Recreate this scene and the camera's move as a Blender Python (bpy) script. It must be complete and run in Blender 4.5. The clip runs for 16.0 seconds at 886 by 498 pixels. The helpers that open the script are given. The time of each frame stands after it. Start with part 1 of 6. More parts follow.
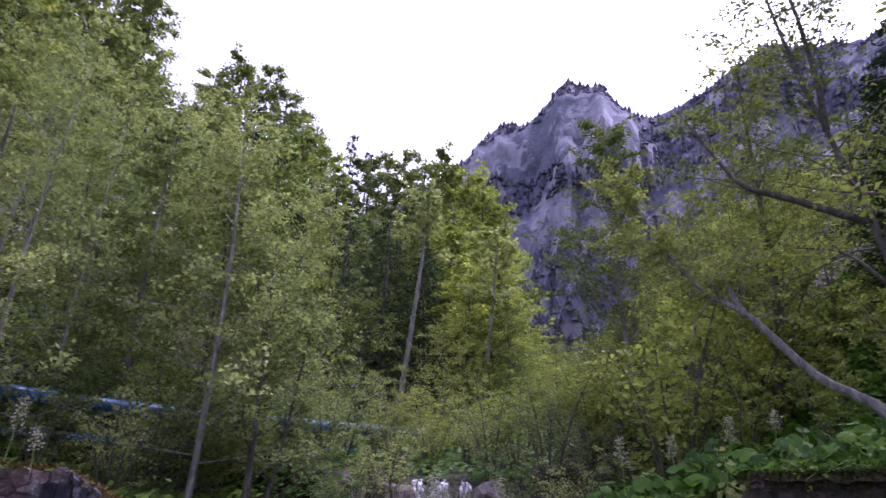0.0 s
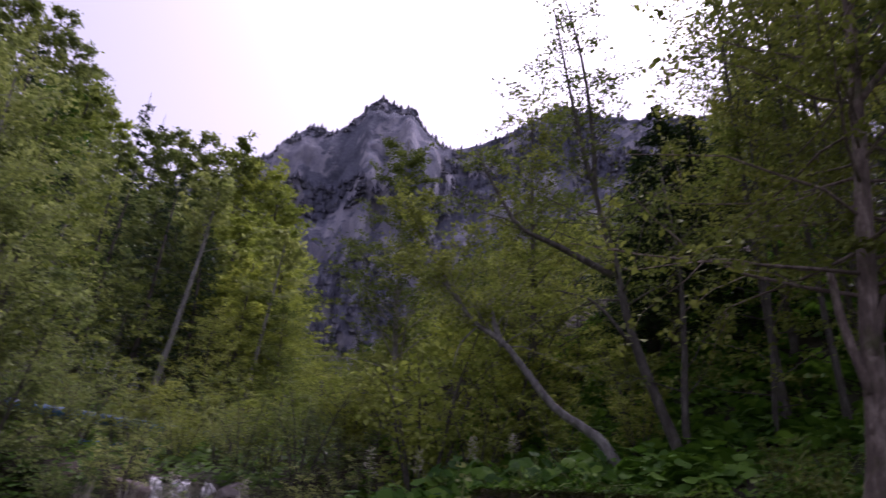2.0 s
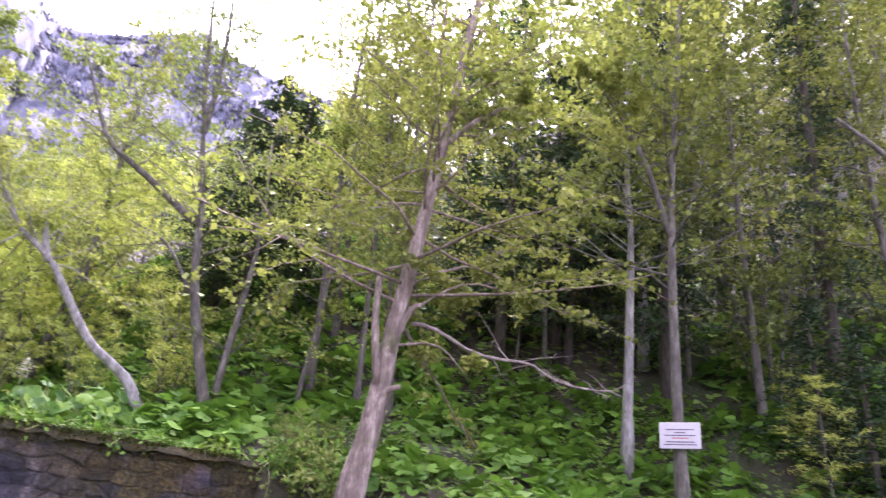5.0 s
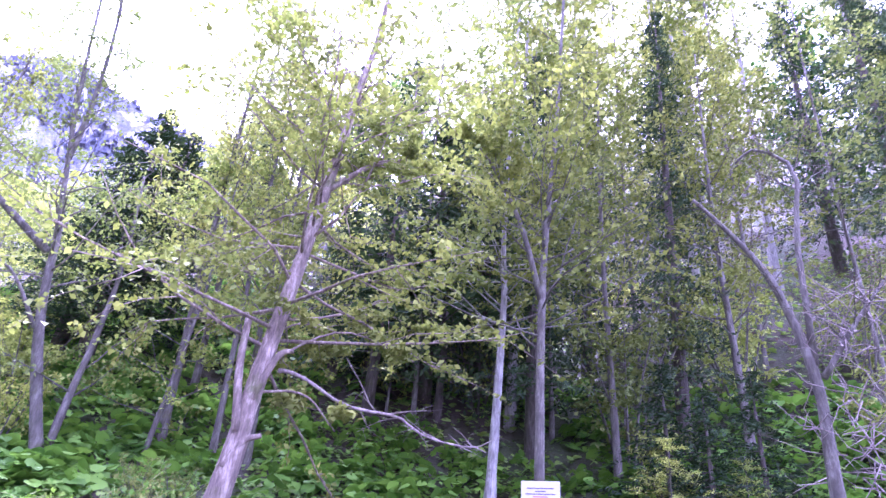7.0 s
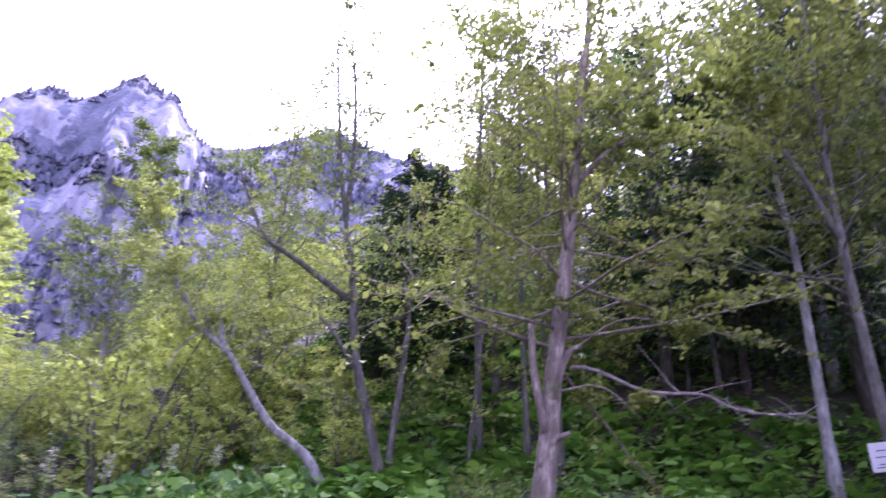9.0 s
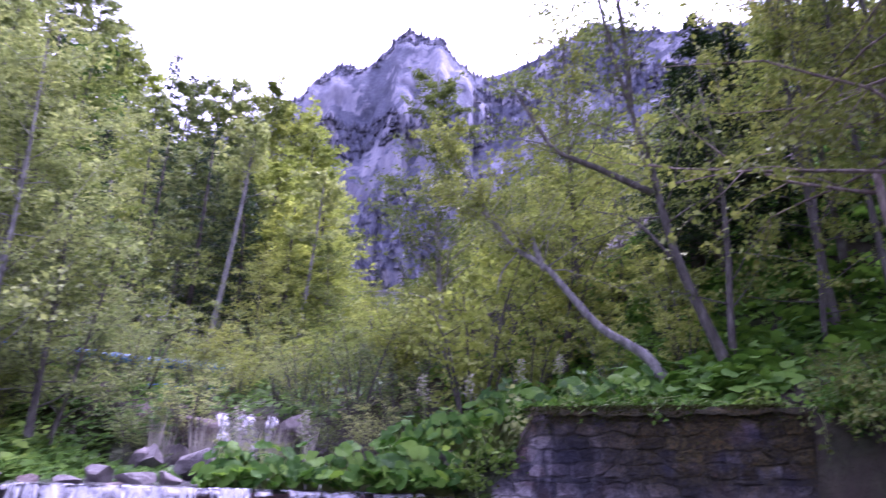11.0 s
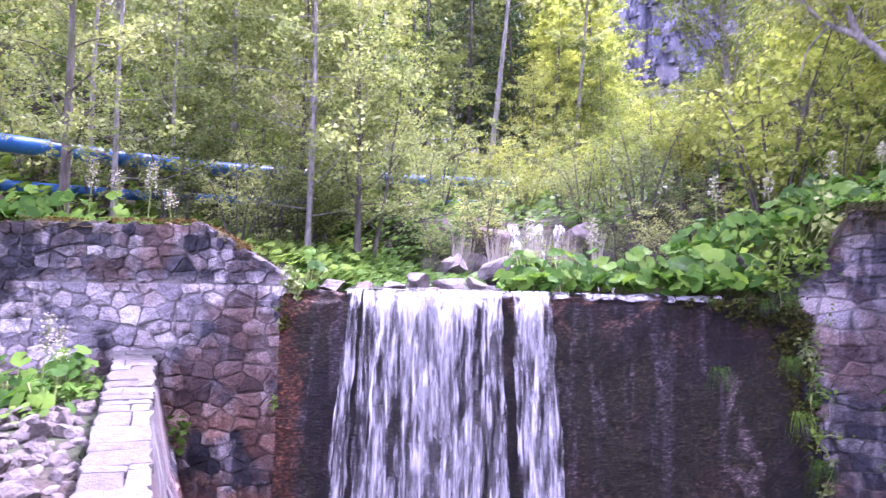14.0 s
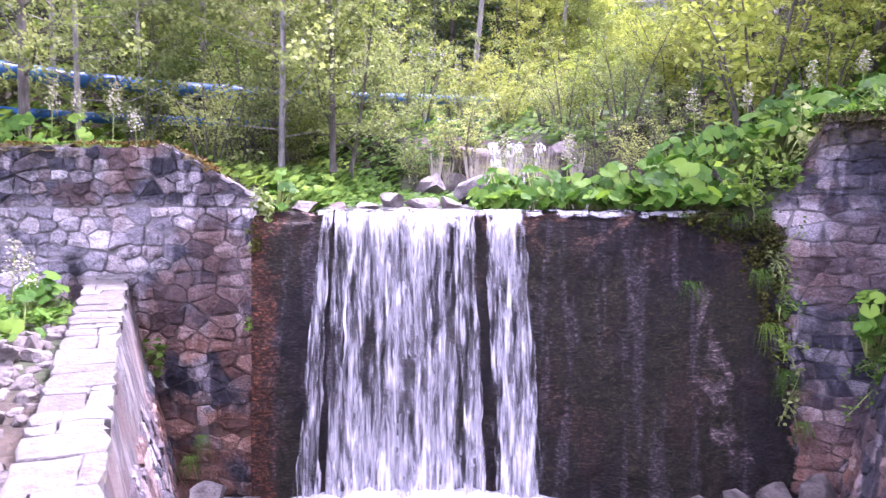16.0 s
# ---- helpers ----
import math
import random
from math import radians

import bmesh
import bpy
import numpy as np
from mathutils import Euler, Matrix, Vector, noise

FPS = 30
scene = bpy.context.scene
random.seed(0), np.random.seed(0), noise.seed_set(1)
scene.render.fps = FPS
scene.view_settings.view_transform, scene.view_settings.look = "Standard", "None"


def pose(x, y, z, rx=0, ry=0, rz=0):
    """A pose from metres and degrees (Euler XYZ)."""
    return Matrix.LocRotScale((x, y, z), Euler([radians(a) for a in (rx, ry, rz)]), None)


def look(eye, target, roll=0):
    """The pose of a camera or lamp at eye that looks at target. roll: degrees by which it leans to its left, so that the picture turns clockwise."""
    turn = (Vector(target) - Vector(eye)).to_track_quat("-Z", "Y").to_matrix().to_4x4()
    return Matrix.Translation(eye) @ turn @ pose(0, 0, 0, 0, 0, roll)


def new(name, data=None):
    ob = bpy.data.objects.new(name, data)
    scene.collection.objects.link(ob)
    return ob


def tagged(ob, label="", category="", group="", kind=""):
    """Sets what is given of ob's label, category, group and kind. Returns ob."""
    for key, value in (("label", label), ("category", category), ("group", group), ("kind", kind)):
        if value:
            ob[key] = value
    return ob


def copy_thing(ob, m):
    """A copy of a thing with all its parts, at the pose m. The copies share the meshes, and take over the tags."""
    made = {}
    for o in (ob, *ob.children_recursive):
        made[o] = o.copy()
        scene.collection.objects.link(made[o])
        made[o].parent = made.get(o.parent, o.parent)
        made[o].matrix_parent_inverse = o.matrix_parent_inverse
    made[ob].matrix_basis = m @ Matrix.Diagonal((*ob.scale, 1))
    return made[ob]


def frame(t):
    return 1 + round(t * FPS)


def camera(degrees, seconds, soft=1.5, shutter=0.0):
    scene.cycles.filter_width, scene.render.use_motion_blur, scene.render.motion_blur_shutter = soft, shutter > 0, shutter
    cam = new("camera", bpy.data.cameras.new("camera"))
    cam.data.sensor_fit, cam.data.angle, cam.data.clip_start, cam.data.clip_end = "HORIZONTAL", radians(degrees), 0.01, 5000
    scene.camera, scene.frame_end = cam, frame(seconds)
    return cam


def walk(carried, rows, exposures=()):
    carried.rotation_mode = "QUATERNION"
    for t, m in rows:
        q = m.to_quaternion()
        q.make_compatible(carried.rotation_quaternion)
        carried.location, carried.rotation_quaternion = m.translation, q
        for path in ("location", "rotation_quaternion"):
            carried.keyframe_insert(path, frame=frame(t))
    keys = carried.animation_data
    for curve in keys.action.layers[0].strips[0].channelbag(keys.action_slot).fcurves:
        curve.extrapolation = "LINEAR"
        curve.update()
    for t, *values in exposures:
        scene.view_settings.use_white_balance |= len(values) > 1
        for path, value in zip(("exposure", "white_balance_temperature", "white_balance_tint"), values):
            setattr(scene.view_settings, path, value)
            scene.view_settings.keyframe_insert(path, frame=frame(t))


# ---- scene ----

cam = camera(64.5, 16.0, soft=1.3, shutter=0.5)
PATH = [
    (0, (-0.180, 0.054, 1.740), (0.004, 1.872, 2.553), 2.3),
    (0.5, (-0.154, 0.047, 1.728), (0.133, 1.850, 2.544), 2.2),
    (1, (-0.149, 0.042, 1.723), (0.255, 1.817, 2.552), 2.2),
    (1.5, (-0.129, 0.021, 1.720), (0.424, 1.748, 2.564), 2.8),
    (2, (-0.124, -0.014, 1.682), (0.621, 1.628, 2.548), 3.7),
    (2.5, (-0.143, -0.045, 1.683), (0.756, 1.514, 2.556), 4.9),
    (3, (-0.172, -0.066, 1.675), (0.876, 1.396, 2.550), 5.9),
    (3.5, (-0.168, -0.097, 1.687), (1.038, 1.246, 2.548), 5.8),
    (4, (-0.189, -0.154, 1.683), (1.172, 1.049, 2.520), 5.5),
    (4.5, (-0.169, -0.157, 1.686), (1.317, 0.880, 2.532), 6.1),
    (5, (-0.175, -0.164, 1.684), (1.405, 0.728, 2.525), 6.0),
    (5.2, (-0.176, -0.165, 1.685), (1.432, 0.678, 2.524), 5.8),
    (7.3, (-0.052, -0.159, 1.585), (1.565, 0.365, 2.639), 4.3),
    (7.5, (-0.037, -0.157, 1.600), (1.555, 0.379, 2.687), 4.0),
    (8, (-0.059, -0.159, 1.610), (1.479, 0.559, 2.668), 4.0),
    (8.5, (-0.084, -0.149, 1.590), (1.329, 0.838, 2.605), 3.9),
    (9, (-0.124, -0.145, 1.569), (1.161, 1.049, 2.529), 3.3),
    (9.5, (-0.122, -0.133, 1.599), (1.069, 1.217, 2.470), 2.7),
    (10, (-0.079, -0.107, 1.590), (0.908, 1.454, 2.357), 2.2),
    (10.2, (-0.060, -0.094, 1.588), (0.873, 1.507, 2.340), 1.8),
    (12.3, (-0.363, -0.143, 1.645), (-0.079, 1.777, 2.127), 1.7),
    (12.5, (-0.380, -0.153, 1.630), (-0.113, 1.784, 2.050), 1.9),
    (13, (-0.390, -0.160, 1.619), (-0.181, 1.809, 1.901), 2.2),
    (13.5, (-0.331, -0.120, 1.609), (-0.252, 1.870, 1.797), 2.1),
    (14, (-0.243, -0.082, 1.634), (-0.277, 1.913, 1.775), 1.0),
    (14.5, (-0.175, -0.059, 1.597), (-0.325, 1.933, 1.692), 0.1),
    (15, (-0.057, -0.034, 1.610), (-0.266, 1.955, 1.612), -1.0),
    (15.5, (-0.004, -0.008, 1.602), (-0.113, 1.988, 1.557), -0.7),
    (16, (0.000, 0.000, 1.600), (-0.010, 1.998, 1.520), 0.0),
]
EXPOSURES = [(0.0, 1.06, 5400, 50), (1.0, 0.53, 5350, 51), (1.5, 0.31, 5500, 49), (2.0, 0.18, 5800, 47), (3.0, 0.0, 5850, 45), (3.5, 0.43, 5900, 45), (4.0, 1.4, 6000, 45), (4.5, 2.5, 6000, 47), (5.2, 3.45, 5770, 49), (7.3, 3.82, 4870, 72), (8.0, 3.37, 5020, 66), (8.5, 2.87, 5170, 61), (9.0, 2.55, 5170, 60), (9.5, 2.15, 5170, 60), (10.2, 1.93, 5120, 62), (12.3, 2.45, 5320, 66), (13.0, 3.05, 5420, 64), (14.5, 3.17, 5390, 59), (16.0, 3.22, 5620, 53)]
walk(cam, [(t, look(eye, target, roll)) for t, eye, target, roll in PATH], EXPOSURES)

# ---- light: thin bright cloud, the sun behind it over the slope on the right ----
world = bpy.data.worlds.new("sky")
scene.world = world
world.use_nodes = True
wn, wl = world.node_tree.nodes, world.node_tree.links
sky = wn.new("ShaderNodeTexSky")
sky.sky_type, sky.sun_disc = "NISHITA", False
SUN_EL, SUN_AZ = 62.0, 46.0
sky.sun_elevation, sky.sun_rotation = radians(SUN_EL), radians(SUN_AZ)
sky.air_density, sky.dust_density, sky.ozone_density = 1.0, 4.0, 1.0
pale = wn.new("ShaderNodeHueSaturation")
pale.inputs["Saturation"].default_value = 0.22
wl.new(sky.outputs[0], pale.inputs["Color"])
wl.new(pale.outputs[0], wn["Background"].inputs["Color"])
wn["Background"].inputs["Strength"].default_value = 0.15
sun = new("sun", bpy.data.lights.new("sun", "SUN"))
sun.data.energy, sun.data.angle, sun.data.color = 1.5, radians(14), (1.0, 0.96, 0.9)
sun_way = Vector((math.sin(radians(SUN_AZ)) * math.cos(radians(SUN_EL)), math.cos(radians(SUN_AZ)) * math.cos(radians(SUN_EL)), math.sin(radians(SUN_EL))))
sun.matrix_world = look(sun_way * 200, (0, 0, 0))


# ---- materials ----
def material(name, build, roughness=0.8):
    m = bpy.data.materials.new(name)
    m.use_nodes = True
    nt = m.node_tree
    bsdf = nt.nodes["Principled BSDF"]
    bsdf.inputs["Roughness"].default_value = roughness
    build(nt, bsdf)
    return m


def node(nt, kind, **values):
    n = nt.nodes.new("ShaderNode" + kind)
    for key, value in values.items():
        n.inputs[key.replace("_", " ")].default_value = value
    return n


def coords(nt, scale=(1, 1, 1), which="Object"):
    tc, mp = nt.nodes.new("ShaderNodeTexCoord"), nt.nodes.new("ShaderNodeMapping")
    mp.inputs["Scale"].default_value = scale
    nt.links.new(tc.outputs[which], mp.inputs["Vector"])
    return mp.outputs[0]


def where(nt, scale=(1, 1, 1)):
    geo, mp = nt.nodes.new("ShaderNodeNewGeometry"), nt.nodes.new("ShaderNodeMapping")
    mp.inputs["Scale"].default_value = scale
    nt.links.new(geo.outputs["Position"], mp.inputs["Vector"])
    return mp.outputs[0]


def noise_tex(nt, vec, scale, detail=4.0, rough=0.6):
    n = node(nt, "TexNoise", Scale=scale, Detail=detail, Roughness=rough)
    nt.links.new(vec, n.inputs["Vector"])
    return n.outputs["Fac"]


def ramp(nt, fac, stops):
    n = nt.nodes.new("ShaderNodeValToRGB")
    el = n.color_ramp.elements
    while len(el) < len(stops):
        el.new(0.5)
    for e, (p, c) in zip(el, stops):
        e.position = p
        e.color = (*c, 1) if len(c) == 3 else c
    nt.links.new(fac, n.inputs["Fac"])
    return n.outputs["Color"]


def mix(nt, fac, a, b, how="MIX"):
    n = nt.nodes.new("ShaderNodeMix")
    n.data_type, n.blend_type = "RGBA", how
    for value, key in ((fac, 0), (a, 6), (b, 7)):
        if isinstance(value, (int, float)):
            n.inputs[key].default_value = value
        elif isinstance(value, tuple):
            n.inputs[key].default_value = (*value, 1)
        else:
            nt.links.new(value, n.inputs[key])
    return n.outputs[2]


def bump(nt, bsdf, height, strength=0.5, distance=0.02):
    n = node(nt, "Bump", Strength=strength, Distance=distance)
    nt.links.new(height, n.inputs["Height"])
    nt.links.new(n.outputs[0], bsdf.inputs["Normal"])


def island(nt):
    return nt.nodes.new("ShaderNodeNewGeometry").outputs["Random Per Island"]


def own(nt):
    return nt.nodes.new("ShaderNodeObjectInfo").outputs["Random"]


def leaf_material(name, dark, mid, light, glow=0.36, gloss=0.65, shine=0.1, single=False):
    def build(nt, bsdf):
        col = ramp(nt, own(nt) if single else island(nt), [(0.0, dark), (0.5, mid), (1.0, light)])
        hue = node(nt, "HueSaturation")
        shift = node(nt, "MapRange")
        nt.links.new(own(nt), shift.inputs["Value"])
        shift.inputs["To Min"].default_value, shift.inputs["To Max"].default_value = 0.72, 1.25
        nt.links.new(shift.outputs[0], hue.inputs["Value"])
        turn = node(nt, "MapRange")
        nt.links.new(own(nt), turn.inputs["Value"])
        turn.inputs["To Min"].default_value, turn.inputs["To Max"].default_value = 0.515, 0.485
        nt.links.new(turn.outputs[0], hue.inputs["Hue"])
        patch = noise_tex(nt, where(nt), 0.8, 2.0)
        col = mix(nt, 1.0, col, ramp(nt, patch, [(0.3, (0.75, 0.8, 0.8)), (0.7, (1.15, 1.1, 1.0))]), "MULTIPLY")
        nt.links.new(col, hue.inputs["Color"])
        nt.links.new(hue.outputs[0], bsdf.inputs["Base Color"])
        bsdf.inputs["Specular IOR Level"].default_value = shine
        trans = node(nt, "BsdfTranslucent")
        warm = mix(nt, 1.0, hue.outputs[0], (1.1, 1.15, 0.7), "MULTIPLY")
        nt.links.new(warm, trans.inputs["Color"])
        both = node(nt, "MixShader", Fac=glow)
        nt.links.new(bsdf.outputs[0], both.inputs[1])
        nt.links.new(trans.outputs[0], both.inputs[2])
        nt.links.new(both.outputs[0], nt.nodes["Material Output"].inputs["Surface"])
    return material(name, build, gloss)


LEAF = leaf_material("young_leaves", (0.142, 0.179, 0.050), (0.220, 0.269, 0.078), (0.323, 0.370, 0.122))
# lime leaves in two tones that paint in slope shade and valley light
LEAF_LIME_DIM = leaf_material("dim_lime_leaves", (0.136, 0.166, 0.040), (0.199, 0.235, 0.059), (0.281, 0.319, 0.095))
LEAF_LIME_LIT = leaf_material("lit_lime_leaves", (0.208, 0.259, 0.058), (0.305, 0.367, 0.087), (0.430, 0.498, 0.140))
LEAF_GREY = leaf_material("pale_leaves", (0.185, 0.229, 0.095), (0.276, 0.331, 0.135), (0.377, 0.438, 0.192))
LEAF_DEEP = leaf_material("deep_green_leaves", (0.040, 0.100, 0.022), (0.070, 0.150, 0.028), (0.110, 0.210, 0.044))
# spruce needles, lightened a little to paint in the haze over the firs
NEEDLE_HAZED = leaf_material("hazed_needles", (0.028, 0.052, 0.027), (0.042, 0.078, 0.038), (0.070, 0.111, 0.045), 0.15)
# mountain spruces, with bluish haze put into their colour
FAR_NEEDLE_HAZED = leaf_material("far_hazed_needles", (0.085, 0.092, 0.135), (0.12, 0.13, 0.175), (0.17, 0.185, 0.215), 0.1)
HERB = leaf_material("herb_leaves", (0.075, 0.146, 0.030), (0.127, 0.230, 0.043), (0.190, 0.314, 0.062), 0.4, 0.45)
SLOPE_LEAF = leaf_material("slope_leaves", (0.084, 0.190, 0.035), (0.138, 0.287, 0.042), (0.204, 0.380, 0.060), 0.36, 0.6, 0.12)
BUTTERBUR = leaf_material("butterbur_leaves", (0.055, 0.135, 0.018), (0.084, 0.195, 0.024), (0.125, 0.255, 0.036), 0.34, 0.6, 0.12, True)
DRY = leaf_material("dry_twigs", (0.16, 0.11, 0.09), (0.24, 0.18, 0.15), (0.34, 0.27, 0.22), 0.0, 0.9)


def bark_build(base, pale, moss=0.0):
    def build(nt, bsdf):
        v = where(nt, (1, 1, 0.35))
        col = ramp(nt, noise_tex(nt, v, 9.0, 6.0, 0.7), [(0.3, tuple(c * 0.45 for c in base)), (0.5, base), (0.72, pale)])
        streak = noise_tex(nt, where(nt, (1, 1, 0.12)), 40.0, 3.0)
        col = mix(nt, ramp(nt, streak, [(0.45, (0, 0, 0)), (0.7, (0.6, 0.6, 0.6))]), col, tuple(c * 0.35 for c in base))
        if moss:
            col = mix(nt, ramp(nt, noise_tex(nt, where(nt), 3.0, 4.0), [(0.62 - moss * 0.2, (0, 0, 0)), (0.7, (0.7, 0.7, 0.7))]), col, (0.07, 0.085, 0.02))
        nt.links.new(col, bsdf.inputs["Base Color"])
        bump(nt, bsdf, noise_tex(nt, where(nt, (1, 1, 0.3)), 30.0, 6.0), 0.9, 0.03)
    return build


BARK = material("grey_bark", bark_build((0.112, 0.103, 0.084), (0.25, 0.238, 0.202), 0.25), 0.9)
BARK_PALE = material("silver_bark", bark_build((0.26, 0.252, 0.232), (0.47, 0.458, 0.425), 0.05), 0.85)
BARK_BROWN = material("rough_brown_bark", bark_build((0.189, 0.149, 0.120), (0.493, 0.419, 0.350), 0.3), 0.95)
BARK_DARK = material("dark_bark", bark_build((0.09, 0.075, 0.065), (0.18, 0.16, 0.14), 0.3), 0.95)
DEADWOOD = material("bleached_wood", bark_build((0.26, 0.215, 0.19), (0.46, 0.41, 0.37)), 0.85)


def build_ground(nt, bsdf):
    v = where(nt)
    col = ramp(nt, noise_tex(nt, v, 1.2, 8.0, 0.7), [(0.3, (0.02, 0.015, 0.011)), (0.5, (0.046, 0.034, 0.023)), (0.7, (0.088, 0.068, 0.048))])
    green = ramp(nt, noise_tex(nt, v, 0.35, 5.0), [(0.42, (0, 0, 0)), (0.58, (0.85, 0.85, 0.85))])
    col = mix(nt, green, col, ramp(nt, noise_tex(nt, v, 14.0, 4.0), [(0.3, (0.018, 0.028, 0.010)), (0.7, (0.05, 0.075, 0.022))]))
    nt.links.new(col, bsdf.inputs["Base Color"])
    bump(nt, bsdf, noise_tex(nt, v, 9.0, 8.0), 1.0, 0.08)


GROUND = material("forest_floor", build_ground, 0.95)


def span(nt, value, a, b):
    n = node(nt, "MapRange")
    nt.links.new(value, n.inputs["Value"])
    n.inputs["From Min"].default_value, n.inputs["From Max"].default_value = a, b
    return n.outputs[0]


def times(nt, *values):
    out = values[0]
    for value in values[1:]:
        n = nt.nodes.new("ShaderNodeMath")
        n.operation = "MULTIPLY"
        nt.links.new(out, n.inputs[0])
        if isinstance(value, float):
            n.inputs[1].default_value = value
        else:
            nt.links.new(value, n.inputs[1])
        out = n.outputs[0]
    return out


def patches(nt, scale, seed, lo, hi, stretch=(1, 1, 1), detail=6.0, rough=0.5):
    """Blotches of a stain: 0 outside, 1 inside, with a frayed edge."""
    tc, mp = nt.nodes.new("ShaderNodeNewGeometry"), nt.nodes.new("ShaderNodeMapping")
    mp.inputs["Scale"].default_value, mp.inputs["Location"].default_value = stretch, (seed, seed * 1.7, seed * 0.6)
    nt.links.new(tc.outputs["Position"], mp.inputs["Vector"])
    n = noise_tex(nt, mp.outputs[0], scale, detail, rough)
    return span(nt, n, lo, hi)


def weathering(nt, col):
    """Lime runs, soot, iron stains and moss, and a darker blue-grey on the right, over stones and joints alike."""
    geo, xyz = nt.nodes.new("ShaderNodeNewGeometry"), nt.nodes.new("ShaderNodeSeparateXYZ")
    nt.links.new(geo.outputs["Position"], xyz.inputs[0])
    x, z = xyz.outputs["X"], xyz.outputs["Z"]
    soot = times(nt, patches(nt, 0.95, 3.1, 0.45, 0.55, (1, 1, 0.8), 9.0, 0.62), 0.9)
    col = mix(nt, soot, col, mix(nt, 0.4, (0.03, 0.03, 0.04), col))
    soot = times(nt, patches(nt, 2.8, 7.7, 0.49, 0.56, (1, 1, 1), 9.0, 0.65), 0.9)
    col = mix(nt, soot, col, mix(nt, 0.4, (0.04, 0.038, 0.046), col))
    lime = times(nt, patches(nt, 1.5, 11.3, 0.44, 0.53, (1, 1, 0.9), 9.0, 0.6), span(nt, z, 0.6, 1.2), span(nt, z, 1.9, 1.74), 0.78)
    col = mix(nt, lime, col, (0.46, 0.44, 0.43))
    runs = times(nt, patches(nt, 1.8, 17.9, 0.54, 0.60, (2.4, 2.4, 0.55), 8.0, 0.6), 0.6)
    col = mix(nt, runs, col, (0.36, 0.345, 0.345))
    splash = times(nt, patches(nt, 1.8, 5.2, 0.4, 0.55, (1, 1, 0.7)), span(nt, x, -4.7, -5.4), span(nt, z, 1.3, 0.7))
    col = mix(nt, splash, col, (0.58, 0.57, 0.58))
    slant = nt.nodes.new("ShaderNodeMath")
    slant.operation = "MULTIPLY_ADD"
    nt.links.new(x, slant.inputs[0])
    slant.inputs[1].default_value = 0.14
    nt.links.new(z, slant.inputs[2])
    rust = times(nt, patches(nt, 1.6, 23.0, 0.42, 0.52), span(nt, slant.outputs[0], 0.4, -0.6), ramp(nt, span(nt, xyz.outputs["Y"], 6.9, 8.0), [(0.0, (0.12, 0.12, 0.12)), (1.0, (0.9, 0.9, 0.9))]))
    col = mix(nt, rust, col, mix(nt, 0.35, (0.34, 0.19, 0.115), col))
    brown = times(nt, patches(nt, 0.9, 31.0, 0.52, 0.58), 0.6)
    col = mix(nt, brown, col, (0.16, 0.105, 0.085))
    creep = times(nt, patches(nt, 2.0, 41.0, 0.46, 0.54, (1.2, 1.2, 0.9)), span(nt, z, 2.25, 2.75), 0.9)
    # darker blue-grey over the right walls, fading out towards their foot
    blue_grey = times(nt, patches(nt, 0.8, 53.0, 0.30, 0.42, (1, 1, 0.5)), span(nt, x, 4.2, 4.7), span(nt, z, -1.3, -0.8), 0.75)
    col = mix(nt, blue_grey, col, mix(nt, 0.35, (0.03, 0.033, 0.05), col))
    moss = ramp(nt, noise_tex(nt, where(nt), 25.0, 5.0), [(0.35, (0.022, 0.02, 0.008)), (0.55, (0.075, 0.066, 0.016)), (0.7, (0.12, 0.075, 0.022))])
    damp = times(nt, patches(nt, 1.7, 47.0, 0.34, 0.46), span(nt, x, 4.8, 5.6), span(nt, z, 1.5, 2.1), 0.9)
    return mix(nt, damp, mix(nt, creep, col, moss), moss)


def build_stone(nt, bsdf):
    v = where(nt)
    tone = ramp(nt, own(nt), [(0.0, (0.06, 0.063, 0.077)), (0.25, (0.105, 0.107, 0.122)), (0.5, (0.155, 0.152, 0.16)), (0.68, (0.19, 0.16, 0.145)), (0.85, (0.23, 0.223, 0.22)), (1.0, (0.32, 0.312, 0.305))])
    grain = ramp(nt, noise_tex(nt, v, 11.0, 12.0, 0.78), [(0.3, (0.4, 0.4, 0.42)), (0.5, (1.0, 1.0, 1.0)), (0.7, (1.6, 1.57, 1.53))])
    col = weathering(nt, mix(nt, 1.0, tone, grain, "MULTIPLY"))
    col = mix(nt, 1.0, col, ramp(nt, own(nt), [(0.0, (0.62, 0.62, 0.66)), (0.35, (0.85, 0.85, 0.87)), (0.7, (1.08, 1.05, 1.03)), (1.0, (1.3, 1.3, 1.28))]), "MULTIPLY")
    speck = ramp(nt, noise_tex(nt, v, 46.0, 5.0, 0.8), [(0.36, (0.55, 0.54, 0.54)), (0.55, (1.05, 1.05, 1.05)), (0.7, (1.35, 1.34, 1.33))])
    strong = node(nt, "Gamma", Gamma=1.35)
    nt.links.new(mix(nt, 1.0, col, mix(nt, 1.0, speck, (1.55, 1.55, 1.6), "MULTIPLY"), "MULTIPLY"), strong.inputs["Color"])
    nt.links.new(strong.outputs[0], bsdf.inputs["Base Color"])
    bump(nt, bsdf, noise_tex(nt, v, 8.0, 10.0, 0.66), 1.0, 0.08)


STONE = material("rubble_stone", build_stone, 0.85)


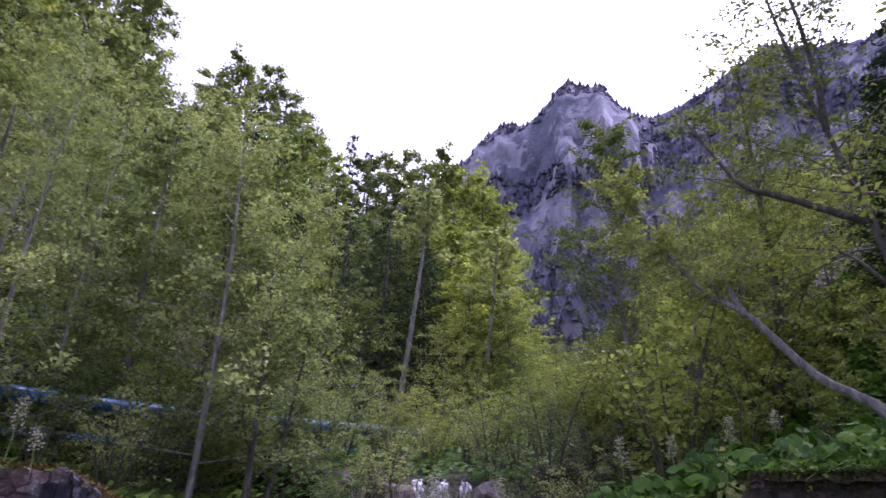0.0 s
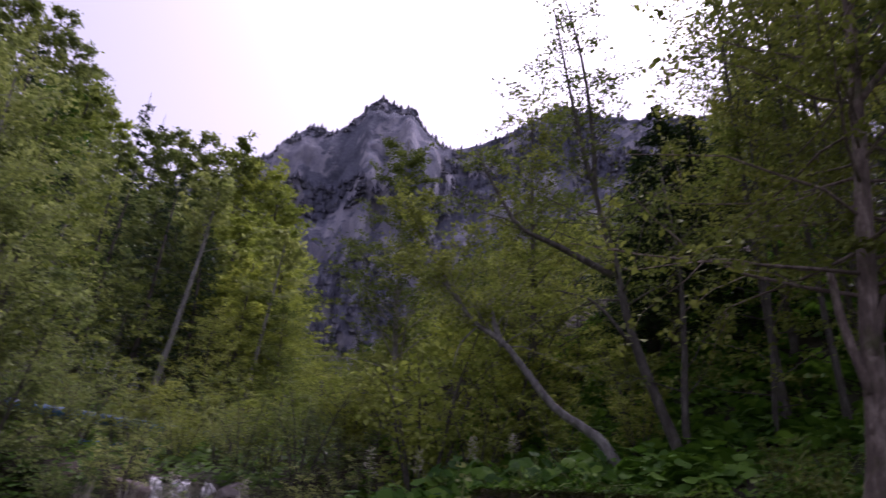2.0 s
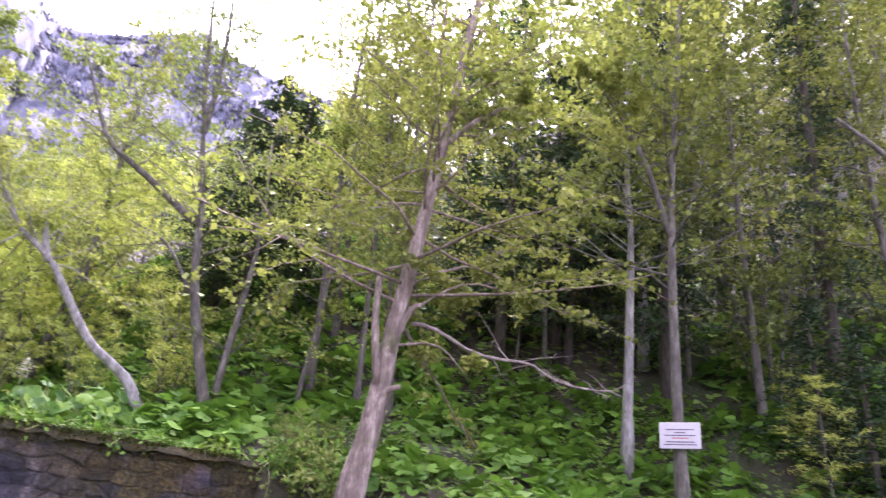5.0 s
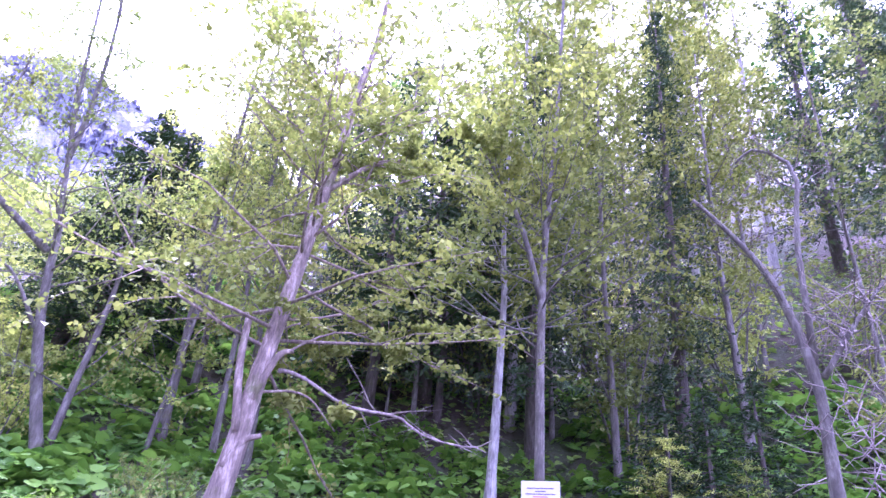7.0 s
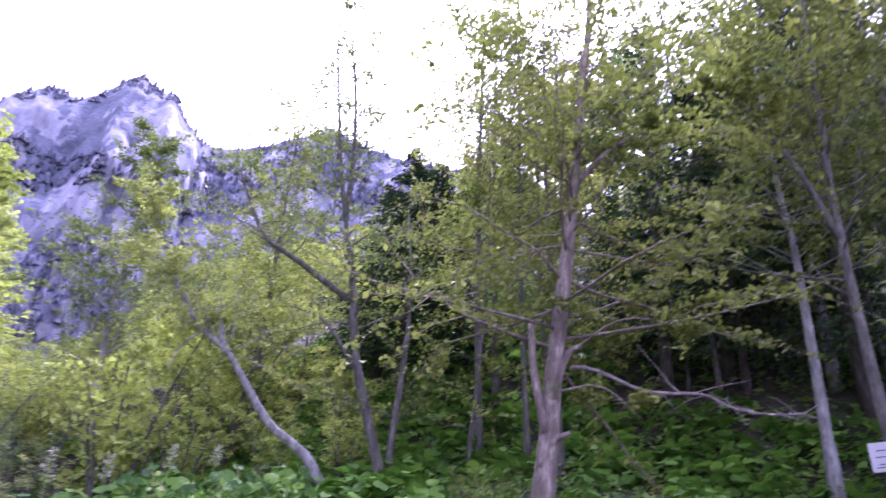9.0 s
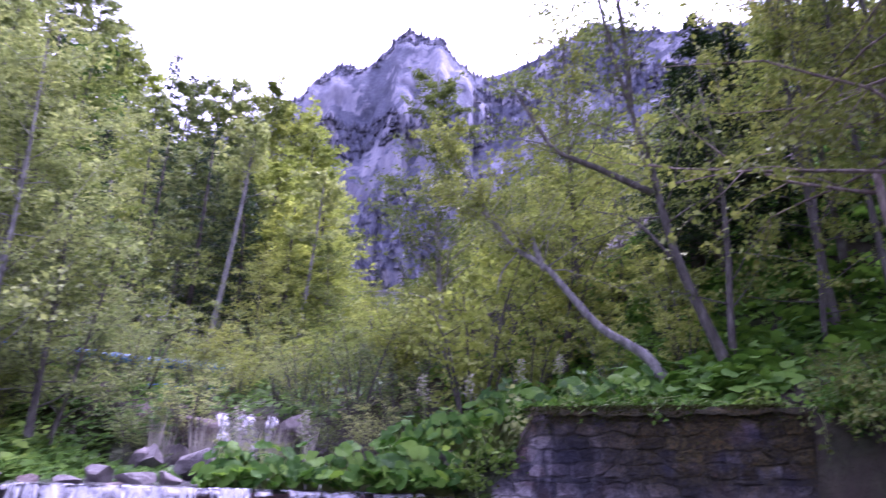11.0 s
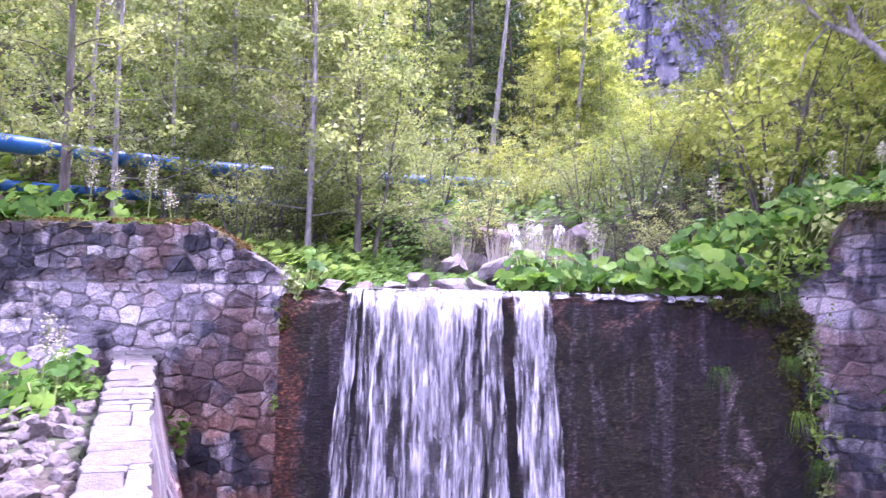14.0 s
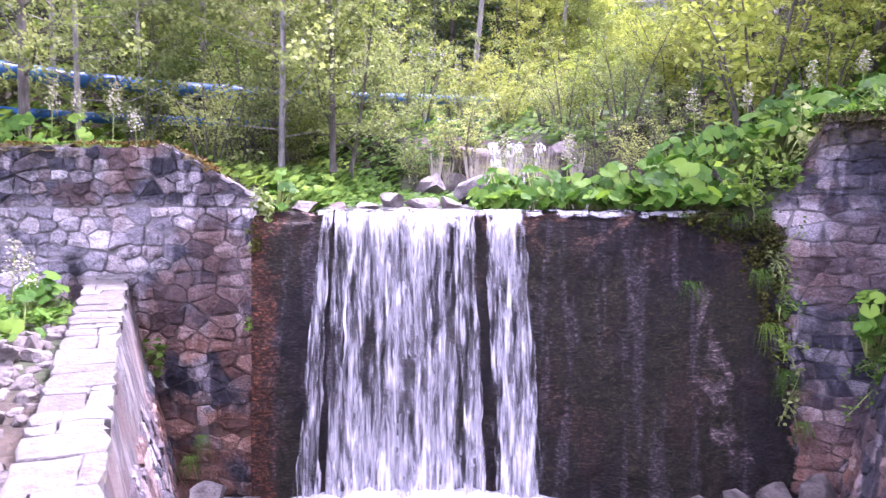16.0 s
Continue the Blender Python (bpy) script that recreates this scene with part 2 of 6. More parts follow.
def build_mortar(nt, bsdf):
    v = where(nt)
    col = ramp(nt, noise_tex(nt, v, 5.0, 9.0, 0.75), [(0.36, (0.05, 0.048, 0.05)), (0.5, (0.16, 0.156, 0.154)), (0.64, (0.33, 0.322, 0.312))])
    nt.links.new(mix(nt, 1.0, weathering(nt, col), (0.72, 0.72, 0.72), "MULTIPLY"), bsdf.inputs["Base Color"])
    bump(nt, bsdf, noise_tex(nt, v, 30.0, 8.0, 0.7), 1.0, 0.04)


MORTAR = material("grey_mortar", build_mortar, 0.95)


def build_cap(nt, bsdf):
    v = where(nt)
    tone = ramp(nt, own(nt), [(0.0, (0.085, 0.079, 0.072)), (0.5, (0.118, 0.111, 0.102)), (1.0, (0.148, 0.141, 0.132))])
    col = mix(nt, 1.0, tone, ramp(nt, noise_tex(nt, v, 9.0, 11.0, 0.78), [(0.3, (0.45, 0.43, 0.4)), (0.5, (0.95, 0.95, 0.95)), (0.68, (1.35, 1.35, 1.35))]), "MULTIPLY")
    col = mix(nt, ramp(nt, noise_tex(nt, v, 5.0, 5.0), [(0.66, (0, 0, 0)), (0.72, (0.8, 0.8, 0.8))]), col, (0.30, 0.24, 0.07))
    nt.links.new(col, bsdf.inputs["Base Color"])
    bump(nt, bsdf, noise_tex(nt, v, 30.0, 8.0), 0.9, 0.03)


CAP = material("pale_capstone", build_cap, 0.9)


def build_weir(nt, bsdf):
    v = where(nt)
    geo, xyz = nt.nodes.new("ShaderNodeNewGeometry"), nt.nodes.new("ShaderNodeSeparateXYZ")
    nt.links.new(geo.outputs["Position"], xyz.inputs[0])
    x, z = xyz.outputs["X"], xyz.outputs["Z"]
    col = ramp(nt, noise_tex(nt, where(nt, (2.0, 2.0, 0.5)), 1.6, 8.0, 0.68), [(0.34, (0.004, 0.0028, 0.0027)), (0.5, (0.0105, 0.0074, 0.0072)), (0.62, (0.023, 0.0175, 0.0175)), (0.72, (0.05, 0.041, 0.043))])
    moss = times(nt, patches(nt, 0.8, 2.2, 0.46, 0.54, (1, 1, 0.6)), 0.85)
    col = mix(nt, moss, col, (0.020, 0.017, 0.006))
    rust = times(nt, patches(nt, 1.1, 9.1, 0.54, 0.62, (1.3, 1.3, 0.7)), 0.5)
    col = mix(nt, rust, col, (0.040, 0.020, 0.013))
    # trickles, their wet shine painted as pale streaks, and mineral runs
    runs = times(nt, patches(nt, 2.2, 13.0, 0.54, 0.62, (2.8, 2.8, 0.22), 7.0, 0.55), 0.38)
    col = mix(nt, runs, col, (0.10, 0.085, 0.095))
    sway = nt.nodes.new("ShaderNodeMath")
    sway.operation = "MULTIPLY_ADD"
    nt.links.new(noise_tex(nt, where(nt, (1, 1, 1)), 2.0, 6.0), sway.inputs[0])
    sway.inputs[1].default_value = 1.0
    drift = nt.nodes.new("ShaderNodeMath")
    drift.operation = "MULTIPLY_ADD"
    nt.links.new(z, drift.inputs[0])
    drift.inputs[1].default_value = 0.22
    nt.links.new(x, drift.inputs[2])
    nt.links.new(drift.outputs[0], sway.inputs[2])
    vein = times(nt, patches(nt, 4.0, 19.0, 0.45, 0.52), span(nt, sway.outputs[0], 3.58, 3.66), span(nt, sway.outputs[0], 3.84, 3.76), span(nt, z, 0.9, 0.6), span(nt, z, -1.5, -0.9), 0.9)
    col = mix(nt, vein, col, (0.13, 0.102, 0.095))
    crest = times(nt, patches(nt, 2.2, 29.0, 0.5, 0.56), span(nt, z, 1.15, 1.55), 0.85)
    col = mix(nt, crest, col, (0.13, 0.075, 0.05))
    # iron run along the edge by the left wall
    wobble = nt.nodes.new("ShaderNodeMath")
    wobble.operation = "MULTIPLY_ADD"
    nt.links.new(noise_tex(nt, where(nt, (2, 2, 1)), 2.5, 6.0), wobble.inputs[0])
    wobble.inputs[1].default_value = 0.7
    nt.links.new(x, wobble.inputs[2])
    col = mix(nt, times(nt, span(nt, wobble.outputs[0], -1.68, -1.85), 0.92), col, ramp(nt, noise_tex(nt, v, 6.0, 6.0), [(0.35, (0.045, 0.016, 0.008)), (0.65, (0.12, 0.045, 0.019))]))
    # rough wet grain; its brightest specks paint wet sparkle into the colour
    sparkle_grit = noise_tex(nt, where(nt, (1, 1, 1.8)), 19.0, 5.0, 0.7)
    col = mix(nt, 1.0, col, ramp(nt, sparkle_grit, [(0.36, (0.25, 0.24, 0.24)), (0.5, (0.8, 0.8, 0.8)), (0.57, (1.7, 1.65, 1.7)), (0.64, (4.0, 3.8, 4.1))]), "MULTIPLY")
    nt.links.new(col, bsdf.inputs["Base Color"])
    bump(nt, bsdf, sparkle_grit, 1.0, 0.07)


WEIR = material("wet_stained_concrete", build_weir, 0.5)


def build_moss(nt, bsdf):
    v = where(nt)
    col = ramp(nt, noise_tex(nt, v, 7.0, 7.0, 0.7), [(0.3, (0.014, 0.013, 0.006)), (0.48, (0.036, 0.034, 0.01)), (0.62, (0.085, 0.06, 0.015)), (0.75, (0.045, 0.055, 0.014))])
    nt.links.new(col, bsdf.inputs["Base Color"])
    bump(nt, bsdf, noise_tex(nt, v, 45.0, 8.0), 1.0, 0.04)


MOSS = material("ochre_moss", build_moss, 1.0)


def build_rock(nt, bsdf):
    v = where(nt)
    col = ramp(nt, noise_tex(nt, v, 5.0, 9.0, 0.7), [(0.32, (0.06, 0.05, 0.048)), (0.5, (0.155, 0.138, 0.132)), (0.68, (0.27, 0.248, 0.238))])
    col = mix(nt, ramp(nt, own(nt), [(0.0, (0.75, 0.75, 0.75)), (0.6, (0.0, 0.0, 0.0))]), col, (0.12, 0.08, 0.065))
    nt.links.new(col, bsdf.inputs["Base Color"])
    bump(nt, bsdf, noise_tex(nt, v, 18.0, 8.0), 0.9, 0.04)


ROCK = material("stream_rock", build_rock, 0.75)


def build_rubble(nt, bsdf):
    v = where(nt)
    col = ramp(nt, noise_tex(nt, v, 9.0, 12.0, 0.8), [(0.34, (0.055, 0.047, 0.042)), (0.5, (0.16, 0.14, 0.127)), (0.66, (0.27, 0.245, 0.225))])
    col = mix(nt, ramp(nt, own(nt), [(0.0, (0.7, 0.7, 0.7)), (0.5, (0.0, 0.0, 0.0))]), col, (0.10, 0.082, 0.072))
    nt.links.new(col, bsdf.inputs["Base Color"])
    bump(nt, bsdf, noise_tex(nt, v, 18.0, 9.0, 0.7), 1.0, 0.05)


RUBBLE = material("bank_rubble", build_rubble, 0.9)


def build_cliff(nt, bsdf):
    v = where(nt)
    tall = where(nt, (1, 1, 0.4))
    # blue-violet distance haze is painted into the limestone's colour
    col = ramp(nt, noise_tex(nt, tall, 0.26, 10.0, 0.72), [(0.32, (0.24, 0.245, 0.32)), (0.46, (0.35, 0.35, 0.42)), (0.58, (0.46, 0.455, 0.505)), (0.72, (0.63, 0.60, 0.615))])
    geo = nt.nodes.new("ShaderNodeNewGeometry")
    up = nt.nodes.new("ShaderNodeSeparateXYZ")
    nt.links.new(geo.outputs["Normal"], up.inputs[0])
    # woods on the ledges and in the gullies, tinted by the same painted haze
    grown = mix(nt, 0.62, ramp(nt, up.outputs["Z"], [(0.2, (0, 0, 0)), (0.6, (1, 1, 1))]), ramp(nt, noise_tex(nt, where(nt, (1, 1, 0.7)), 0.035, 8.0, 0.62), [(0.40, (0, 0, 0)), (0.56, (1, 1, 1))]))
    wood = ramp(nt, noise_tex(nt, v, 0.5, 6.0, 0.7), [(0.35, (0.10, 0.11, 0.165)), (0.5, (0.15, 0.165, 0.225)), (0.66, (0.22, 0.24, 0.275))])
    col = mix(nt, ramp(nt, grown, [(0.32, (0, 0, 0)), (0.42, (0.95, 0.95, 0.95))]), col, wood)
    nt.links.new(col, bsdf.inputs["Base Color"])
    bump(nt, bsdf, noise_tex(nt, tall, 0.3, 12.0, 0.75), 0.9, 3.0)


HAZED_CLIFF = material("hazed_limestone_cliff", build_cliff, 0.95)


def build_water(nt, bsdf):
    geo, xyz = nt.nodes.new("ShaderNodeNewGeometry"), nt.nodes.new("ShaderNodeSeparateXYZ")
    nt.links.new(geo.outputs["Position"], xyz.inputs[0])
    lace = node(nt, "TexNoise", Scale=1.0, Detail=7.0, Roughness=0.62, Distortion=0.9)
    nt.links.new(where(nt, (7.0, 5.0, 0.9)), lace.inputs["Vector"])
    fine = node(nt, "TexNoise", Scale=1.0, Detail=5.0, Roughness=0.65, Distortion=0.3)
    nt.links.new(where(nt, (22.0, 12.0, 1.6)), fine.inputs["Vector"])
    both = mix(nt, 0.42, lace.outputs["Fac"], fine.outputs["Fac"])
    # fuller where it leaves the crest and where it lands
    full = nt.nodes.new("ShaderNodeMath")
    full.operation = "MAXIMUM"
    nt.links.new(times(nt, span(nt, xyz.outputs["Z"], 1.25, 1.72), span(nt, xyz.outputs["Z"], 2.0, 1.8), 0.07), full.inputs[0])
    nt.links.new(times(nt, span(nt, xyz.outputs["Z"], -0.4, -1.7), 0.05), full.inputs[1])
    more = mix(nt, 1.0, both, full.outputs[0], "ADD")
    nt.links.new(ramp(nt, more, [(0.45, (0.33, 0.33, 0.35)), (0.53, (0.5, 0.5, 0.52)), (0.62, (0.8, 0.8, 0.8))]), bsdf.inputs["Base Color"])
    nt.links.new(ramp(nt, more, [(0.45, (0.02, 0.02, 0.02)), (0.52, (0.42, 0.42, 0.42)), (0.6, (0.95, 0.95, 0.95))]), bsdf.inputs["Alpha"])
    bump(nt, bsdf, both, 0.8, 0.06)


WATER_FALL = material("falling_white_water", build_water, 0.3)


def build_foam(nt, bsdf):
    v = where(nt)
    nt.links.new(ramp(nt, noise_tex(nt, v, 7.0, 6.0), [(0.3, (0.55, 0.57, 0.62)), (0.6, (0.82, 0.83, 0.86))]), bsdf.inputs["Base Color"])
    bump(nt, bsdf, noise_tex(nt, v, 20.0, 6.0), 0.8, 0.04)


FOAM = material("foam", build_foam, 0.5)


def build_crest(nt, bsdf):
    v = where(nt, (1, 0.5, 1))
    wet = noise_tex(nt, v, 5.0, 8.0, 0.7)
    nt.links.new(ramp(nt, wet, [(0.4, (0.10, 0.09, 0.095)), (0.52, (0.34, 0.34, 0.36)), (0.64, (0.7, 0.7, 0.73))]), bsdf.inputs["Base Color"])
    nt.links.new(ramp(nt, wet, [(0.42, (0.0, 0.0, 0.0)), (0.52, (0.75, 0.75, 0.75))]), bsdf.inputs["Alpha"])
    bump(nt, bsdf, noise_tex(nt, v, 16.0, 6.0), 0.8, 0.05)


CREST_WATER = material("shallow_crest_water", build_crest, 0.25)


def build_stream(nt, bsdf):
    v = where(nt)
    nt.links.new(ramp(nt, noise_tex(nt, v, 3.0, 6.0), [(0.35, (0.04, 0.045, 0.04)), (0.58, (0.12, 0.12, 0.115)), (0.7, (0.6, 0.62, 0.65))]), bsdf.inputs["Base Color"])
    bump(nt, bsdf, noise_tex(nt, v, 9.0, 5.0), 0.6, 0.05)


STREAM = material("stream_water", build_stream, 0.08)


def build_pipe(nt, bsdf):
    v = where(nt)
    col = ramp(nt, noise_tex(nt, v, 3.0, 6.0), [(0.3, (0.012, 0.085, 0.25)), (0.6, (0.025, 0.15, 0.42)), (0.8, (0.07, 0.22, 0.44))])
    nt.links.new(col, bsdf.inputs["Base Color"])


PIPE = material("blue_plastic", build_pipe, 0.35)


def plain(name, colour, roughness, spread=0.15):
    def build(nt, bsdf):
        lo, hi = (tuple(c * f for c in colour) for f in (1 - spread, 1 + spread))
        nt.links.new(ramp(nt, noise_tex(nt, where(nt), 15.0, 6.0), [(0.3, lo), (0.7, hi)]), bsdf.inputs["Base Color"])
    return material(name, build, roughness)


SIGN_WHITE = plain("sign_white", (0.5, 0.485, 0.5), 0.5, 0.05)
SIGN_INK = plain("sign_ink", (0.12, 0.10, 0.14), 0.6)
SIGN_RED = plain("sign_red_ink", (0.4, 0.1, 0.1), 0.6)
STALK = plain("pale_stalk", (0.28, 0.36, 0.1), 0.6)
BLOSSOM = plain("seed_heads", (0.5, 0.47, 0.37), 0.9)
REED = plain("dry_reeds", (0.48, 0.44, 0.36), 0.9)


# ---- building helpers ----
def mesh_from(name, verts, faces, mat, smooth=True):
    me = bpy.data.meshes.new(name)
    me.from_pydata([tuple(map(float, v)) for v in verts], [], [tuple(map(int, f)) for f in faces])
    me.materials.append(mat)
    if smooth:
        me.shade_smooth()
    return me


def part(name, me, parent=None, label="", m=None):
    ob = new(name, me)
    if parent is not None:
        ob.parent = parent
    if m is not None:
        ob.matrix_basis = m
    return tagged(ob, label)


def thing(name, label, category, m=None, group="", kind=""):
    ob = new(name)
    if m is not None:
        ob.matrix_basis = m
    return tagged(ob, label, category, group, kind)


class Tubes:
    """Many tapered tubes gathered into one mesh."""

    def __init__(self):
        self.v, self.f = [], []

    def add(self, pts, radii, sides=6, rough=0.0, rng=None):
        pts = [Vector(p) for p in pts]
        base = len(self.v)
        side = Vector((1, 0, 0))
        for i, p in enumerate(pts):
            way = (pts[min(i + 1, len(pts) - 1)] - pts[max(i - 1, 0)]).normalized()
            if abs(way.dot(side)) > 0.9:
                side = Vector((0, 1, 0))
            u = (side - way * side.dot(way)).normalized()
            w = way.cross(u)
            side = u
            for k in range(sides):
                a = 2 * math.pi * k / sides
                r = radii[i] * (1 + (rough * rng.uniform(-1, 1) if rng else 0))
                self.v.append(p + (u * math.cos(a) + w * math.sin(a)) * r)
        for i in range(len(pts) - 1):
            for k in range(sides):
                a, b = base + i * sides + k, base + i * sides + (k + 1) % sides
                self.f.append((a, b, b + sides, a + sides))
        self.f.append(tuple(base + (len(pts) - 1) * sides + k for k in range(sides)))
        self.f.append(tuple(base + k for k in reversed(range(sides))))

    def mesh(self, name, mat):
        return mesh_from(name, self.v, self.f, mat)


def spline(pts, n):
    """A smooth line of n points through the given ones."""
    p = [Vector(q) for q in pts]
    p = [p[0] * 2 - p[1]] + p + [p[-1] * 2 - p[-2]]
    out = []
    for i in range(n):
        s = i / (n - 1) * (len(p) - 3)
        k = min(int(s), len(p) - 4)
        t = s - k
        a, b, c, d = p[k:k + 4]
        out.append(0.5 * (2 * b + (c - a) * t + (2 * a - 5 * b + 4 * c - d) * t * t + (3 * b - a - 3 * c + d) * t ** 3))
    return out


def leaves_mesh(name, at, size, mat, rng, upward=0.7, long=1.5):
    """Small folded leaves at the given places, one island each."""
    at = np.asarray(at, float)
    n = len(at)
    nrm = rng.normal(size=(n, 3)) + np.array([0, 0, upward * 1.6])
    nrm /= np.linalg.norm(nrm, axis=1)[:, None]
    u = np.cross(nrm, rng.normal(size=(n, 3)))
    u /= np.linalg.norm(u, axis=1)[:, None]
    w = np.cross(nrm, u)
    s = size * rng.uniform(0.6, 1.35, (n, 1))
    lift = nrm * s * 0.18
    v = np.stack([at - u * s * long * 0.5, at + w * s * 0.5 + lift, at + u * s * long * 0.5, at - w * s * 0.5 + lift], 1).reshape(-1, 3)
    i = np.arange(n)[:, None] * 4
    f = np.concatenate([i + [0, 1, 2], i + [0, 2, 3]])
    me = bpy.data.meshes.new(name)
    me.vertices.add(len(v))
    me.vertices.foreach_set("co", v.ravel())
    me.loops.add(len(f) * 3)
    me.loops.foreach_set("vertex_index", f.ravel().astype(np.int32))
    me.polygons.add(len(f))
    me.polygons.foreach_set("loop_start", np.arange(len(f), dtype=np.int32) * 3)
    me.update(calc_edges=True)
    me.materials.append(mat)
    return me


def boughs(rng, trunk, radius, first, count, length, rise=(0.25, 0.9), tubes=None, spread=0.16, per=26, sub=5, droop=0.0, last=0.98, lean=None, light=False, taper=0.75, flat=0.28):
    """Grows limbs off a trunk line into tubes; returns the places of the leaves."""
    leaf_at, about = [], np.array((0.62 * spread, 0.62 * spread, 0.8 * spread * flat))
    n = len(trunk)
    for k in range(count):
        s = first + (last - first) * (k + rng.random()) / count
        f = s * (n - 1)
        i = min(int(f), n - 2)
        start = trunk[i].lerp(trunk[i + 1], f - i)
        az = k * 2.4 + rng.uniform(-0.5, 0.5)
        el = rng.uniform(*rise)
        size = length * (1.05 - taper * max(0, (s - first) / (1 - first)) ** 1.3) * rng.uniform(0.65, 1.15)
        way = Vector((math.cos(az) * math.cos(el), math.sin(az) * math.cos(el), math.sin(el)))
        if lean is not None:
            way = (way + lean).normalized()
        pts, p = [start], start.copy()
        for j in range(5):
            way = (way + Vector(rng.normal(size=3)) * 0.16 + Vector((0, 0, 0.05 - droop * j * 0.12))).normalized()
            p = p + way * size / 5
            pts.append(p.copy())
        r0 = max(0.008, radius * (1 - s) * 0.22 + 0.005)
        if light:
            tubes.add([pts[0], pts[2], pts[5]], [r0, r0 * 0.6, r0 * 0.15], 3)
        else:
            tubes.add(pts, [r0 * (1 - 0.82 * j / 5) for j in range(6)], 5)
        for _ in range(sub):
            j = int(rng.integers(1, 5))
            q = pts[j].copy()
            w2 = way + Vector(rng.normal(size=3)) * 0.75
            w2 = Vector((w2.x, w2.y, w2.z * (0.4 + 0.6 * flat))).normalized()
            ln = size * rng.uniform(0.2, 0.48)
            twig = [q.copy()]
            for _ in range(3):
                w2 = (w2 + Vector(rng.normal(size=3)) * 0.25 + Vector((0, 0, -0.06 - droop * 0.1))).normalized()
                q = q + w2 * ln / 3
                twig.append(q.copy())
            if not light:
                tubes.add(twig, [r0 * 0.4, r0 * 0.28, r0 * 0.18, 0.003], 3)
            for _ in range(per):
                t = (int(rng.integers(0, 5)) + rng.uniform(0.55, 1.2)) * 0.58
                a = min(int(t), 2)
                leaf_at.append(twig[a].lerp(twig[a + 1], t - a) + Vector(rng.normal(size=3) * about))
        for _ in range(per):
            t = 1.6 + (int(rng.integers(0, 7)) + rng.uniform(0, 0.5)) * 0.5
            a = min(int(t), 4)
            leaf_at.append(pts[a].lerp(pts[a + 1], t - a) + Vector(rng.normal(size=3) * about))
    return leaf_at


# ---- the lie of the land ----
def bed_at(y):
    return np.interp(y, [-30, 1.6, 4.7, 8.5, 13.2, 14.6, 24, 40, 70, 160], [-0.3, -0.25, 0.55, 1.45, 1.9, 3.1, 5.5, 9, 16, 24])


def land(x, y):
    """Height of the natural ground behind the walls."""
    mid, half = np.interp(y, [8.5, 14, 24, 60], [0.85, 1.2, 2.3, 5]), np.interp(y, [8.5, 14, 30], [2.4, 1.7, 1.5])
    left = np.interp(mid - half - x, [0, 1, 2, 4, 6, 12, 40, 120, 400], [0, 0.35, 0.5, 0.9, 1.7, 5.5, 29, 85, 200])
    right = np.interp(x - mid - half, [0, 1, 4.2, 7, 8, 14, 20, 40, 120, 400], [0, 0.5, 2.0, 2.9, 3.6, 9.2, 14.5, 34, 100, 210])
    right = right * np.interp(y, [6, 14, 30, 60, 140], [1.0, 0.9, 0.55, 0.3, 0.2])
    shoulder = np.interp(x - mid - half, [4.2, 5.5, 7, 12, 20], [0, 0.75, 1.6, 1.9, 1.0]) * np.interp(y, [7.5, 10, 17, 30], [0, 1, 1, 0.3])
    return bed_at(y) + left + right + shoulder


WALL_R = (Vector((3.97, 8.5, 0)), Vector((7.14, 6.34, 0)))


def front(x, y):
    """Height of the pool, its banks and the ground that the camera stands on."""
    pool = np.interp(y, [1.2, 3.2], [0.0, -2.1])
    bank = np.interp(y, [0, 3, 8.3], [0.0, 0.05, 0.62])
    edge = -3.9 + 0.425 * (8.3 - y) - 0.25
    z = np.where(x < edge, bank, pool)
    edge = 5.3 - 0.425 * (7.9 - y) + 0.25
    return np.where(x > edge, np.interp(y, [0, 3, 8.3], [0.1, 0.2, 0.75]), z)


def behind_walls(x, y):
    ax, ay, bx, by = WALL_R[0].x, WALL_R[0].y, WALL_R[1].x, WALL_R[1].y
    side = ((x - ax) * (by - ay) - (y - ay) * (bx - ax)) / math.hypot(bx - ax, by - ay)
    beyond = np.where(x < 3.97, y - 8.85, -side - 0.25)
    near = np.where(x > 7.14, np.maximum(beyond, 0.9 * (x - 7.14) - 0.12 * np.maximum(0, 6.34 - y) + 0.25), beyond)
    return np.clip(near / 0.3 + 0.5, 0, 1)


def ground_z(x, y):
    w = behind_walls(x, y)
    return float(w * land(x, y) + (1 - w) * front(x, y))


def spaced(lo, hi, fine_lo, fine_hi, step, grow=1.18):
    mid = list(np.arange(fine_lo, fine_hi + 1e-6, step))
    out, s = [], step
    p = fine_hi
    while p < hi:
        s *= grow
        p += s
        out.append(p)
    low, s, p = [], step, fine_lo
    while p > lo:
        s *= grow
        p -= s
        low.append(p)
    return np.array(low[::-1] + mid + out)


gx, gy = spaced(-900, 900, -8, 14, 0.25), spaced(-900, 900, -4, 22, 0.25)
GX, GY = np.meshgrid(gx, gy)
W = behind_walls(GX, GY)
GZ = W * land(GX, GY) + (1 - W) * front(GX, GY)
rough = np.array([noise.noise((x * 0.5, y * 0.5, 0)) * 0.22 + noise.noise((x * 1.7, y * 1.7, 3)) * 0.09 for x, y in zip(GX.ravel(), GY.ravel())]).reshape(GX.shape)
GZ = GZ + rough * np.clip(W + 0.15, 0, 1) * np.where(np.abs(GX - 0.9) < 2.6, 0.35, 1.0)
gv = np.stack([GX.ravel(), GY.ravel(), GZ.ravel()], 1)
cols = len(gx)
gi = np.arange(len(gy) - 1)[:, None] * cols + np.arange(cols - 1)[None]
gi = gi.ravel()
